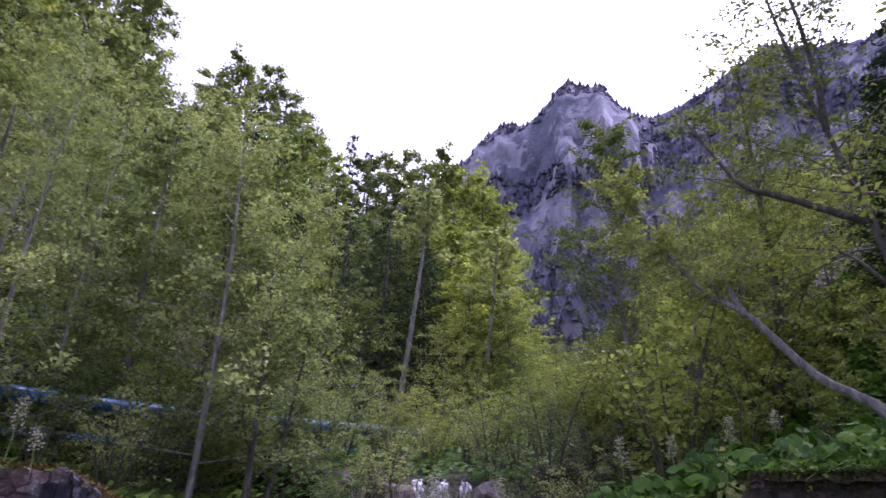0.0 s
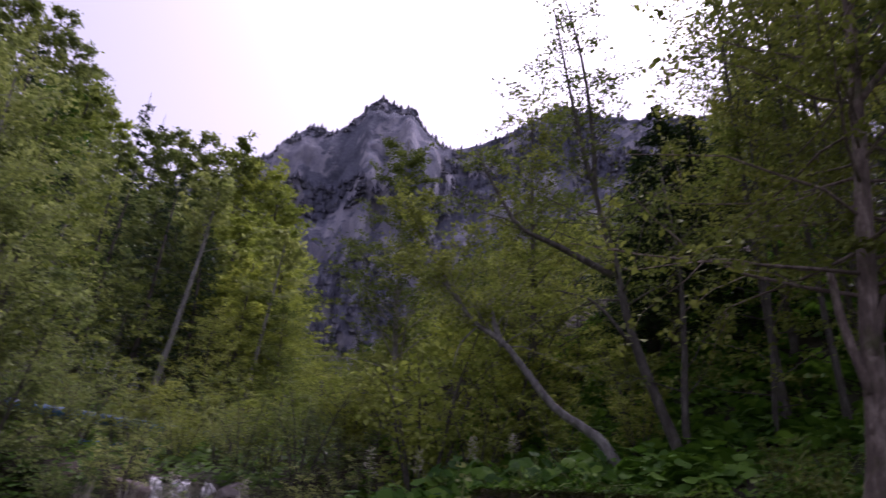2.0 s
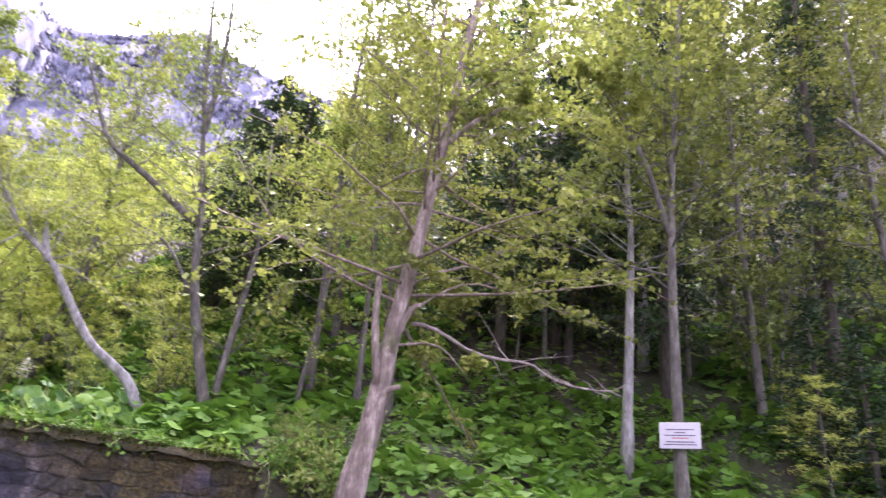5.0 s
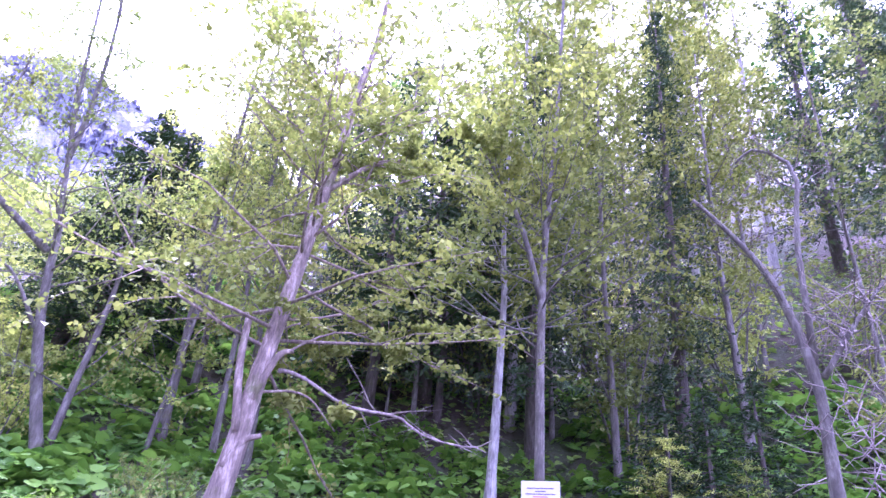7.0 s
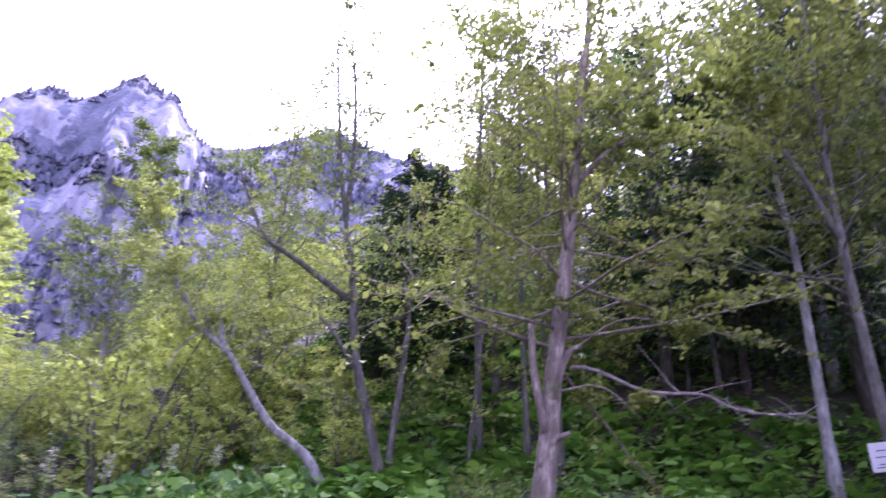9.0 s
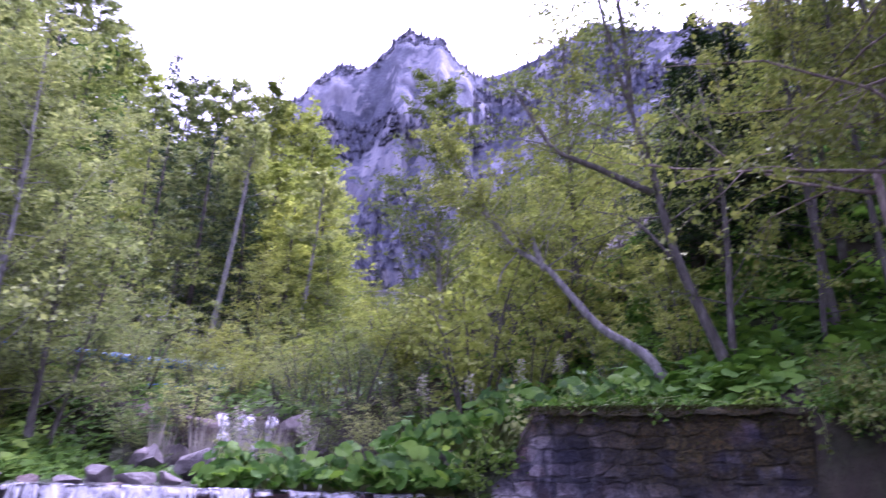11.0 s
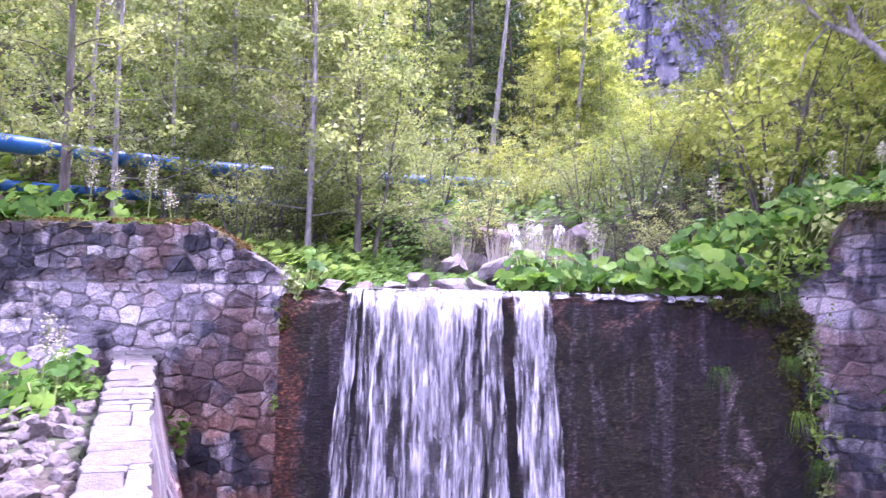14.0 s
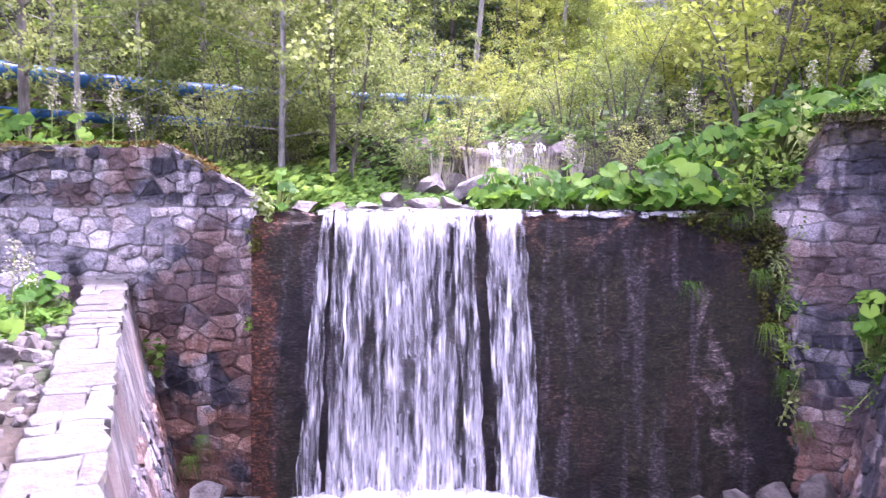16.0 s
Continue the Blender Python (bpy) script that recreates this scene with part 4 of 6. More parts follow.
def training_wall(x, y, dx, length, z0, label, pool_side):
    ob = thing("training_wall", label, "wall", Matrix.Translation((x, y, 0)) @ pose(0, 0, 0, 0, 0, math.degrees(math.atan2(-1, dx))), kind="structure")

    def top(s):
        return z0 - 0.133 * s

    part("wall_body", prism([(0, -2.4), (length, -2.4), (length, top(length) - 0.03), (0, top(0) - 0.03)], -0.2, 0.2, "wall_body", MORTAR), ob)
    face = new("stonework")
    face.parent, face.matrix_basis = ob, (pose(0, 0.2, 0, 0, 0, 180) if pool_side > 0 else pose(0, -0.2, 0))
    sign_x = -1 if pool_side > 0 else 1
    lay_stones(face, min(0, sign_x * length), max(0, sign_x * length), -1.9, 1.0, lambda s: top(abs(s)) - 0.06, srng, STONE, course=0.17, wide=0.24, gap=0.006, limit=260)
    # the pool face leans back as it rises
    for ob_stone in face.children:
        for vert in ob_stone.data.vertices:
            vert.co.y -= 0.22 * (top(abs(vert.co.x)) - vert.co.z)
    wedge = []
    for s in (0.0, length):
        for z in (-2.4, top(s) - 0.04):
            wedge += [(s, 0.1 * pool_side, z), (s, pool_side * (0.2 + 0.22 * (top(s) - z)), z)]
    part("wall_batter", mesh_from("wall_batter", wedge, [(0, 1, 3, 2), (4, 6, 7, 5), (1, 5, 7, 3), (0, 4, 5, 1), (2, 3, 7, 6)], MORTAR, False), ob)
    s = 0.02
    while s < length - 0.1:
        w = srng.uniform(0.1, 0.42)
        if srng.random() < 0.7:
            cut = srng.uniform(-0.13, 0.13)
            part("capstone", cap_slab(s, s + w - 0.004, -0.22, cut - 0.002, srng, top), ob)
            part("capstone", cap_slab(s, s + w - 0.004, cut + 0.002, 0.22, srng, top), ob)
        else:
            part("capstone", cap_slab(s, s + w - 0.004, -0.22, 0.22, srng, top), ob)
        s += w
    return ob


training_wall(-4.1, 8.45, 0.425, 6.6, 0.93, "low sloping rubble wall capped with pale flat stones", 1)
training_r = training_wall(5.3, 7.85, -0.425, 5.4, 0.93, "low sloping rubble wall with a mossy cap", -1)
moss_cap("moss", (0.1, 0, 0.94), (2.6, 0, 0.61), 0.4, srng, training_r, 0.05)

# ---- pipes on the far bank ----
def pipe(name, pts, r, label):
    tb = Tubes()
    line = spline(pts, 60)
    tb.add(line, [r] * len(line), 14)
    ob = thing(name, label, "pipe")
    part("tube", tb.mesh("tube", PIPE), ob)
    for k in range(4, 58, 9):
        ring = Tubes()
        way = (line[k + 1] - line[k]).normalized()
        ring.add([line[k] - way * 0.07, line[k] - way * 0.06, line[k] + way * 0.06, line[k] + way * 0.07], [r * 1.02, r * 1.12, r * 1.12, r * 1.02], 14)
        part("collar", ring.mesh("collar", PIPE), ob)
    return ob


pipe("water_pipe", [(-12.5, 2.5, 3.4), (-7.15, 9.02, 3.7), (-4.66, 12.44, 3.92), (-1.2, 17.1, 4.55), (2.35, 21.85, 5.28), (4.2, 24.2, 5.6)], 0.13, "thick blue plastic water pipe across the wooded bank")
pipe("water_pipe", [(-12.5, 2.6, 2.75), (-7.3, 9.1, 3.1), (-4.73, 12.42, 3.36), (-1.2, 17.0, 3.95), (2.4, 21.6, 4.75), (4.2, 24.0, 5.1)], 0.09, "thinner blue plastic water pipe below the first")


# ---- trees ----
def tree(name, label, trunk, r0, r1, bark, leaf, seed, first=0.3, count=24, length=2.5, size=0.09, per=20, sub=4, rise=(0.15, 0.9), spread=0.15, extra=(), sides=10, droop=0.0, m=None, lean=None, group="", light=False, taper=0.75):
    """A tree: trunk line with tapering radius, limbs, twigs and leaves. extra: more stems or stubs as (points, r0, r1, count, length)."""
    rng = np.random.default_rng(seed)
    tb, line = Tubes(), spline(trunk, 22)
    n = len(line)
    radii = [r0 + (r1 - r0) * (i / (n - 1)) ** 0.8 for i in range(n)]
    radii[0] *= 1.25
    radii[1] *= 1.12
    line[0] = line[0] - Vector((0, 0, 0.3))
    tb.add(line, radii, sides, 0.07, rng)
    at = boughs(rng, line, r0, first, count, length, rise, tb, spread, per, sub, droop, lean=lean, light=light, taper=taper) if count else []
    for pts, a, b, c, ln in extra:
        el = spline(pts, 10)
        tb.add(el, [a + (b - a) * i / 9 for i in range(10)], 7, 0.05, rng)
        if c:
            at += boughs(rng, el, a, 0.25, c, ln, rise, tb, spread, per, sub, droop, light=light)
    ob = thing(name, label, "tree", m, group)
    part("trunk", tb.mesh("trunk", bark), ob)
    if at:
        part("crown", leaves_mesh("crown", at, size, leaf, rng), ob)
    return ob


# right bank, one by one
tree("leaning_tree", "leaning tree with a bare silver trunk and broken stub", [(7.28, 9.05, 3.45), (7.1, 9.2, 3.86), (6.89, 9.36, 4.1), (6.46, 9.66, 4.46), (6.0, 9.96, 5.17), (5.72, 10.13, 5.57), (5.25, 10.39, 5.94), (4.86, 10.58, 6.54), (4.44, 10.76, 6.7)], 0.105, 0.025, BARK_PALE, LEAF, 11, first=0.58, count=26, length=2.1, size=0.05, per=30, spread=0.12,
     extra=[([(5.72, 10.13, 5.5), (5.59, 10.2, 5.91), (5.49, 10.26, 6.26)], 0.06, 0.045, 0, 0), ([(4.86, 10.58, 6.54), (4.55, 10.72, 7.29), (3.86, 10.99, 8.36)], 0.03, 0.01, 12, 1.5), ([(5.3, 10.25, 5.82), (5.03, 10.39, 5.45), (4.94, 10.43, 5.04)], 0.02, 0.008, 0, 0)])
tree("forked_alder", "tall forked alder with dark limbs and thin new leaves", [(7.88, 8.12, 3.2), (7.51, 8.46, 4.68), (7.28, 8.67, 5.84), (7.13, 8.79, 7.12), (6.96, 8.93, 8.15), (6.68, 9.14, 10.03), (6.36, 9.37, 12.94)], 0.105, 0.02, BARK, LEAF, 12, first=0.36, count=40, length=2.3, size=0.048, per=20, taper=0.5,
     extra=[([(7.96, 8.32, 3.5), (7.98, 8.29, 4.39), (8.05, 8.23, 5.58), (8.07, 8.21, 6.99), (7.96, 8.32, 8.66)], 0.075, 0.02, 12, 1.5), ([(7.05, 8.72, 6.63), (6.28, 9.31, 7.26), (5.76, 9.64, 7.6), (5.39, 9.86, 8.34), (5.02, 10.06, 9.22)], 0.07, 0.015, 12, 1.6), ([(7.2, 8.55, 5.4), (6.68, 8.77, 6.07), (6.18, 9.13, 6.3)], 0.035, 0.012, 0, 0), ([(6.92, 8.96, 8.39), (6.93, 8.95, 9.55), (6.8, 9.05, 11.5), (6.43, 9.32, 13.98)], 0.06, 0.015, 14, 1.5)])
tree("old_maple", "big leaning old tree with torn bark and stubs", [(6.79, 4.7, 2.2), (6.9, 4.55, 3.27), (6.94, 4.48, 4.12), (7.02, 4.36, 5.29), (7.1, 4.22, 6.51), (7.18, 4.1, 7.78), (7.26, 3.96, 9.3), (7.33, 3.82, 10.75), (7.45, 3.6, 15.5)], 0.155, 0.03, BARK_BROWN, LEAF_LIME_DIM, 13, first=0.3, count=56, length=3.0, size=0.062, per=34, sides=14, taper=0.2, rise=(-0.2, 0.45), spread=0.11,
     extra=[([(6.82, 4.5, 3.7), (6.74, 4.6, 4.5), (6.73, 4.62, 5.11)], 0.055, 0.045, 0, 0), ([(6.79, 4.56, 3.3), (6.86, 4.42, 3.6), (6.97, 4.25, 3.7)], 0.05, 0.03, 0, 0), ([(6.88, 4.43, 4.1), (6.97, 4.25, 4.67), (7.06, 4.1, 4.77)], 0.05, 0.03, 0, 0), ([(7.12, 4.17, 7.2), (7.43, 3.62, 7.85), (7.64, 3.18, 8.04)], 0.05, 0.02, 8, 1.3), ([(6.96, 4.4, 4.6), (7.5, 3.7, 5.2), (8.1, 2.9, 5.0)], 0.018, 0.007, 5, 1.4), ([(6.95, 4.5, 4.9), (7.6, 4.3, 5.4), (8.3, 3.9, 5.2)], 0.018, 0.007, 5, 1.4), ([(6.9, 4.5, 4.2), (7.3, 4.0, 4.3), (7.5, 3.6, 3.9)], 0.02, 0.008, 3, 0.8)])
tree("slim_ash", "slim straight grey tree with high thin crown", [(10.71, 2.45, 3.5), (10.73, 2.39, 5.4), (10.74, 2.33, 7.46), (10.73, 2.37, 8.86), (10.77, 2.19, 15.5)], 0.09, 0.03, BARK_PALE, LEAF, 14, first=0.36, count=44, length=2.6, size=0.068, per=26, taper=0.4, spread=0.11)
sign_tree = tree("slim_alder", "slim grey tree that carries a white sign", [(9.69, 1.49, 2.7), (9.68, 1.51, 4.6), (9.69, 1.48, 6.83), (9.7, 1.39, 8.37), (9.72, 1.25, 10.09), (9.75, 1.0, 15.0)], 0.09, 0.025, BARK, LEAF_LIME_DIM, 15, first=0.3, count=46, length=2.8, size=0.068, per=28, taper=0.4, spread=0.11,
     extra=[([(9.68, 1.5, 6.6), (9.53, 1.77, 7.8), (9.44, 2.2, 8.92), (9.28, 2.75, 9.9)], 0.055, 0.015, 12, 1.6)])
tree("bare_snag", "bent half-dead tree with bare pinkish twigs", [(10.26, -2.2, 3.0), (10.25, -2.24, 4.19), (10.25, -2.25, 5.49), (10.31, -1.94, 6.98), (10.38, -1.51, 7.88), (10.43, -0.97, 8.72)], 0.11, 0.03, BARK, DRY, 16, first=0.45, count=9, length=1.2, size=0.03, per=4,
     extra=[([(10.25, -2.28, 5.6), (10.23, -2.38, 7.68), (10.19, -2.55, 8.95), (10.29, -2.04, 9.54), (10.3, -1.7, 9.3)], 0.055, 0.015, 14, 1.5), ([(10.2, -2.35, 5.4), (10.1, -2.9, 6.2), (10.2, -3.5, 7.0)], 0.05, 0.015, 16, 1.5)])
for k, (x, y, z, h, r) in enumerate(((17.92, -1.3, 8.8, 11, 0.2), (18.25, -1.75, 9.1, 10, 0.13), (16.85, 1.8, 8.8, 12, 0.16), (16.96, -0.6, 8.5, 10, 0.12), (13.66, 2.8, 6.5, 10, 0.12), (20.5, -3.8, 10.5, 11, 0.17))):
    z = ground_z(x, y) + 0.3
    tree("grey_beech", "straight pale grey beech trunk with spring leaves", [(x, y, z - 0.5), (x, y - 0.1, z + h * 0.5), (x - 0.1, y - 0.3, z + h * 1.45)], r, 0.03, BARK_PALE, LEAF_LIME_DIM, 30 + k, first=0.22, count=36, length=2.8, size=0.085, per=26, taper=0.45, group="beeches on the slope")
for k, (x, y, h, r, leaf) in enumerate(((9.9, 8.0, 11.5, 0.09, LEAF), (11.3, 8.7, 12.5, 0.08, LEAF_LIME_DIM), (10.3, 7.2, 11.5, 0.07, LEAF), (10.6, 6.7, 11.0, 0.08, LEAF_LIME_DIM), (11.6, 7.6, 9.5, 0.08, LEAF), (8.2, 12.8, 8.5, 0.1, LEAF_LIME_DIM), (12.2, 0.6, 10.0, 0.08, LEAF_LIME_DIM), (13.0, -1.6, 9.5, 0.09, LEAF_LIME_DIM))):
    z = ground_z(x, y)
    tree("slope_tree", "thin tree with light spring leaves on the slope", [(x, y, z - 0.2), (x - 0.1, y + 0.1, z + h * 0.5), (x - 0.2, y, z + h)], r, 0.015, BARK, leaf, 90 + k, first=0.22, count=40, length=2.2, size=0.058, per=26, taper=0.45, sides=7, group="thin trees on the slope")
for k, (x, y, h, r) in enumerate(((13.4, 1.9, 14.5, 0.055), (14.6, 0.2, 15.0, 0.06), (15.2, 3.4, 15.0, 0.06), (12.9, 4.6, 14.0, 0.055), (15.4, -2.4, 15.5, 0.06), (14.0, -4.2, 14.0, 0.055))):
    z = ground_z(x, y)
    tree("tall_slim_tree", "tall slim tree with a thin airy crown", [(x, y, z - 0.2), (x - 0.1, y + 0.1, z + h * 0.5), (x - 0.3, y, z + h)], r, 0.012, BARK, LEAF if k % 2 else LEAF_LIME_DIM, 140 + k, first=0.25, count=46, length=2.6, size=0.07, per=22, sides=6, taper=0.3, group="tall slim trees on the slope")
# left bank and middle
tree("young_alder", "slim young alder behind the wing wall", [(-5.45, 9.1, 2.3), (-5.46, 9.1, 4.5), (-5.5, 9.1, 7.5)], 0.085, 0.02, BARK, LEAF_GREY, 17, first=0.25, count=18, length=1.6, size=0.043, per=38, spread=0.13)
tree("pale_alder", "tall thin pale tree with sparse catkins and leaves", [(-2.87, 12.61, 2.3), (-2.93, 12.59, 5.34), (-2.97, 12.65, 7.4), (-3.05, 12.72, 9.3)], 0.065, 0.012, BARK_PALE, LEAF_GREY, 18, first=0.15, count=34, length=2.0, size=0.043, per=46, spread=0.13)
tree("young_alder", "slim young alder with pale leaves", [(-1.89, 11.75, 2.2), (-1.91, 11.75, 4.25), (-1.98, 11.75, 6.8)], 0.07, 0.012, BARK, LEAF_GREY, 19, first=0.15, count=26, length=1.7, size=0.043, per=44, spread=0.13)
tree("young_alder", "slanting young alder over the stream bank", [(-1.7, 12.28, 2.3), (-1.5, 12.3, 3.4), (-1.2, 12.5, 6.0)], 0.05, 0.012, BARK, LEAF_GREY, 20, first=0.2, count=20, length=1.5, size=0.043, per=42, spread=0.13)
tree("pole_tree", "tall bare pole of a tree before dark firs", [(0.8, 23.0, 5.3), (1.35, 23.0, 10.86), (1.55, 23.0, 14.2)], 0.11, 0.025, BARK_PALE, LEAF_GREY, 21, first=0.55, count=18, length=2.0, size=0.13, per=12)
tree("pole_tree", "tall bare pole of a tree by the stream", [(3.8, 24.73, 5.2), (4.23, 24.66, 10.16), (4.45, 24.6, 13.6)], 0.11, 0.025, BARK_PALE, LEAF_GREY, 22, first=0.5, count=18, length=1.8, size=0.13, per=12)
tree("stream_alder", "tall alder with light crown beside the stream", [(5.85, 14.9, 4.4), (5.59, 14.98, 6.81), (5.53, 15.0, 8.81), (5.48, 15.05, 12.6)], 0.1, 0.02, BARK_PALE, LEAF, 23, first=0.2, count=54, length=2.8, size=0.056, per=40, spread=0.13)

# the woods: a few grown forms, set out over the slopes
def form(name, leaf, bark, seed, h, r, first, count, length, size, per, **more):
    ob = tree(name, "leafing broadleaf tree on the wooded slope", [(0, 0, -0.4), (0.1, 0.1, h * 0.5), (0.0, 0.2, h)], r, 0.03, bark, leaf, seed, first=first, count=count, length=length, size=size, per=per, spread=0.2, group="woods", sides=6, light=True, rise=(-0.05, 0.55), **more)
    ob["height"] = float(h)
    return ob


def spruce(name, seed, h, wide, mat, tiers=24, per=66, size=0.11):
    rng = np.random.default_rng(seed)
    tb, at = Tubes(), []
    tb.add([(0, 0, -0.4), (0, 0, h * 0.5), (0, 0, h)], [0.02 * h * 0.7, 0.012 * h * 0.6, 0.01], 7)
    for k in range(tiers):
        s = 0.12 + 0.86 * k / tiers
        for q in range(6):
            az, ln = rng.uniform(0, 6.28), wide * (1 - s) ** 0.8 * rng.uniform(0.7, 1.15) + 0.1
            a, b = Vector((0, 0, s * h)), Vector((math.cos(az) * ln, math.sin(az) * ln, s * h - ln * 0.32))
            c = a.lerp(b, 0.5) + Vector((0, 0, ln * 0.1))
            if q % 2:
                tb.add([a, b], [0.02, 0.004], 3)
            side = Vector((-math.sin(az), math.cos(az), 0))
            for _ in range(int(per * (0.3 + ln / wide) / 6)):
                t = rng.uniform(0.1, 1.05)
                p = (a.lerp(c, t * 2) if t < 0.5 else c.lerp(b, t * 2 - 1)) + side * rng.normal() * 0.16 * ln * (1.1 - t * 0.6) + Vector((0, 0, -abs(rng.normal()) * 0.12))
                at.append(p)
    ob = thing(name, "dark green spruce with drooping boughs", "tree", group="woods")
    part("trunk", tb.mesh("trunk", BARK_DARK), ob)
    part("crown", leaves_mesh("crown", at, size, mat, rng, 0.4, 2.8), ob)
    ob["height"] = float(h)
    return ob


FORMS = [form("broadleaf_tree", LEAF, BARK, 41, 11, 0.16, 0.2, 46, 3.0, 0.112, 29), form("broadleaf_tree", LEAF_GREY, BARK, 42, 12, 0.15, 0.18, 46, 2.8, 0.112, 29),
         form("broadleaf_tree", LEAF_LIME_LIT, BARK, 43, 10, 0.15, 0.15, 46, 3.2, 0.112, 29), form("broadleaf_tree", LEAF, BARK_PALE, 44, 13, 0.17, 0.3, 42, 3.2, 0.112, 29),
         form("broadleaf_tree", LEAF_DEEP, BARK, 45, 10, 0.15, 0.15, 44, 2.8, 0.112, 29), form("broadleaf_tree", LEAF_GREY, BARK_PALE, 46, 9, 0.12, 0.12, 44, 2.4, 0.1, 28)]
MID = [form("broadleaf_tree", leaf, BARK, 70 + k, 12, 0.15, 0.12, 40, 3.3, 0.17, 14) for k, leaf in enumerate((LEAF, LEAF_GREY, LEAF_LIME_LIT, LEAF_GREY, LEAF_DEEP))]
FAR = [form("broadleaf_tree", leaf, BARK, 47 + k, 12, 0.15, 0.15, 26, 3.1, 0.28, 9) for k, leaf in enumerate((LEAF, LEAF_GREY, LEAF_LIME_DIM, LEAF_GREY, LEAF_DEEP))]
FINE = [form("broadleaf_tree", leaf, BARK, 57 + k, 11, 0.07, 0.2, 44, 2.9, 0.085, 34) for k, leaf in enumerate((LEAF, LEAF_LIME_DIM))]
TALL_FIR = spruce("spruce_tree", 53, 17, 2.5, NEEDLE_HAZED, 40, 270, 0.066)
FIRS = [spruce("spruce_tree", 51, 13, 2.6, NEEDLE_HAZED, 26, 85, 0.085), spruce("spruce_tree", 52, 9, 2.2, NEEDLE_HAZED, 26, 130, 0.075)]
SKY_AT = [-60, -40, -23.7, -19.1, -16.5, -11.6, -7.6, -4.2, 0.6, 5.8, 9.1, 11.6, 13.6, 19, 22, 25, 30, 35, 41, 47, 52, 61, 70, 84, 105, 140]
SKY_UP = [50, 45, 38, 33, 34.6, 35.6, 32.5, 29.5, 29, 28.8, 26.5, 23, 17.5, 17.5, 21, 25, 27.5, 29, 31, 36, 41, 45, 47, 49, 50, 50]
trng = random.Random(21)
placed = []


def plant(x, y, forms, lo, hi, apart):
    if any((x - a) ** 2 + (y - b) ** 2 < apart ** 2 for a, b in placed):
        return
    z = ground_z(x, y)
    ob = trng.choice(forms)
    s = trng.uniform(lo, hi)
    far, bearing = math.hypot(x, y), math.degrees(math.atan2(x, y))
    if not -46 < bearing < 114:
        return
    most = (1.6 + far * math.tan(radians(np.interp(bearing, SKY_AT, SKY_UP))) - z) / ob["height"]
    if most < s:
        s = most * trng.uniform(0.9, 1.0)
    if s < 0.4:
        return
    placed.append((x, y))
    c = copy_thing(ob, pose(x, y, z, trng.uniform(-3, 3), trng.uniform(-3, 3), trng.uniform(0, 360)))
    c.scale = (s * trng.uniform(0.9, 1.1),) * 2 + (s,)


def woods(count, x0, x1, y0, y1, near, far, lo, hi, apart, mid=None):
    for _ in range(count):
        x, y = trng.uniform(x0, x1), trng.uniform(y0, y1)
        r = math.hypot(x, y)
        plant(x, y, near if r < 22 else (mid or MID + FIRS[:1]) if r < 52 else far, lo, hi, apart + trng.uniform(0, 1))


def skyline_tree(bearing, far, up, ob, wide=1.0):
    """A tree whose top stands at the given height angle."""
    x, y = far * math.sin(radians(bearing)), far * math.cos(radians(bearing))
    z = ground_z(x, y)
    s = (1.6 + far * math.tan(radians(up + 0.3)) - z) / ob["height"]
    placed.append((x, y))
    c = copy_thing(ob, pose(x, y, z, 0, 0, bearing * 37))
    c.scale = (min(s * wide, 1.5), min(s * wide, 1.5), s)


for bearing, far, up, k in ((-25.5, 38, 41, 0), (-23, 36, 39.2, 1), (-16.2, 52, 35.0, 1), (-14.2, 50, 36.3, 0), (-12.0, 54, 36.4, 3), (-10.0, 52, 35.2, 1), (-8.2, 55, 33.8, 0), (-6.4, 50, 32.0, 2), (-1.8, 50, 31.0, 1), (0.2, 52, 31.0, 1), (2, 45, 30.8, 3), (3.8, 44, 31.0, 1), (5.4, 42, 31.0, 0), (7.2, 40, 29.8, 2), (8.8, 38, 28.2, 2), (10.4, 36, 25.5, 2)):
    skyline_tree(bearing, far, up, FORMS[k])
for bearing, far, up in ((-3.4, 58, 33.2), (-1.8, 60, 32.0), (-7.6, 56, 33.4)):
    skyline_tree(bearing, far, up, FIRS[0])
for bearing, far, up in ((42.0, 15.5, 34), (44.0, 14.6, 37), (46.5, 15, 36), (49, 16, 34), (63, 15.5, 33), (66, 15, 34), (69, 15, 33), (73, 16.5, 34), (77, 17.5, 34)):
    skyline_tree(bearing, far, up, TALL_FIR, 2.1)
for bearing, far, up in ((14.2, 58, 16.5), (15.3, 64, 18.5), (16.4, 60, 17), (17.6, 62, 18.5), (19.0, 60, 17.5), (13.4, 50, 14.5)):
    skyline_tree(bearing, far, up, FIRS[0], 1.3)
woods(420, -45, -4.5, 10, 74, FORMS[:4] + FORMS[5:] + FIRS[:1], FAR + FAR[:2] + FIRS[:1], 0.75, 1.35, 3.4)
for bearing, far, up in ((12.6, 27, 16.5), (11.6, 29, 20), (10.6, 31, 23), (9.2, 30, 20), (7.6, 29, 22.5), (6.0, 33, 25.5), (4.0, 32, 24), (1.6, 33, 25), (-0.8, 34, 26)):
    skyline_tree(bearing, far, up, FORMS[2 if bearing > 5 else 1], 1.25)
woods(120, -6, 9, 26, 80, FORMS[:4], FAR[:4] + FIRS[:1], 0.8, 1.4, 3.0, MID[:4])
woods(130, 10, 60, 17, 80, FORMS[:5] + FIRS, FAR[:3] + FIRS, 0.7, 1.25, 3.4)
woods(200, 8, 95, 80, 170, FAR, FAR + FIRS, 0.9, 1.5, 5.0)
woods(14, 12.5, 17, -4, 12, [TALL_FIR], FAR[:3], 0.5, 0.75, 2.2)
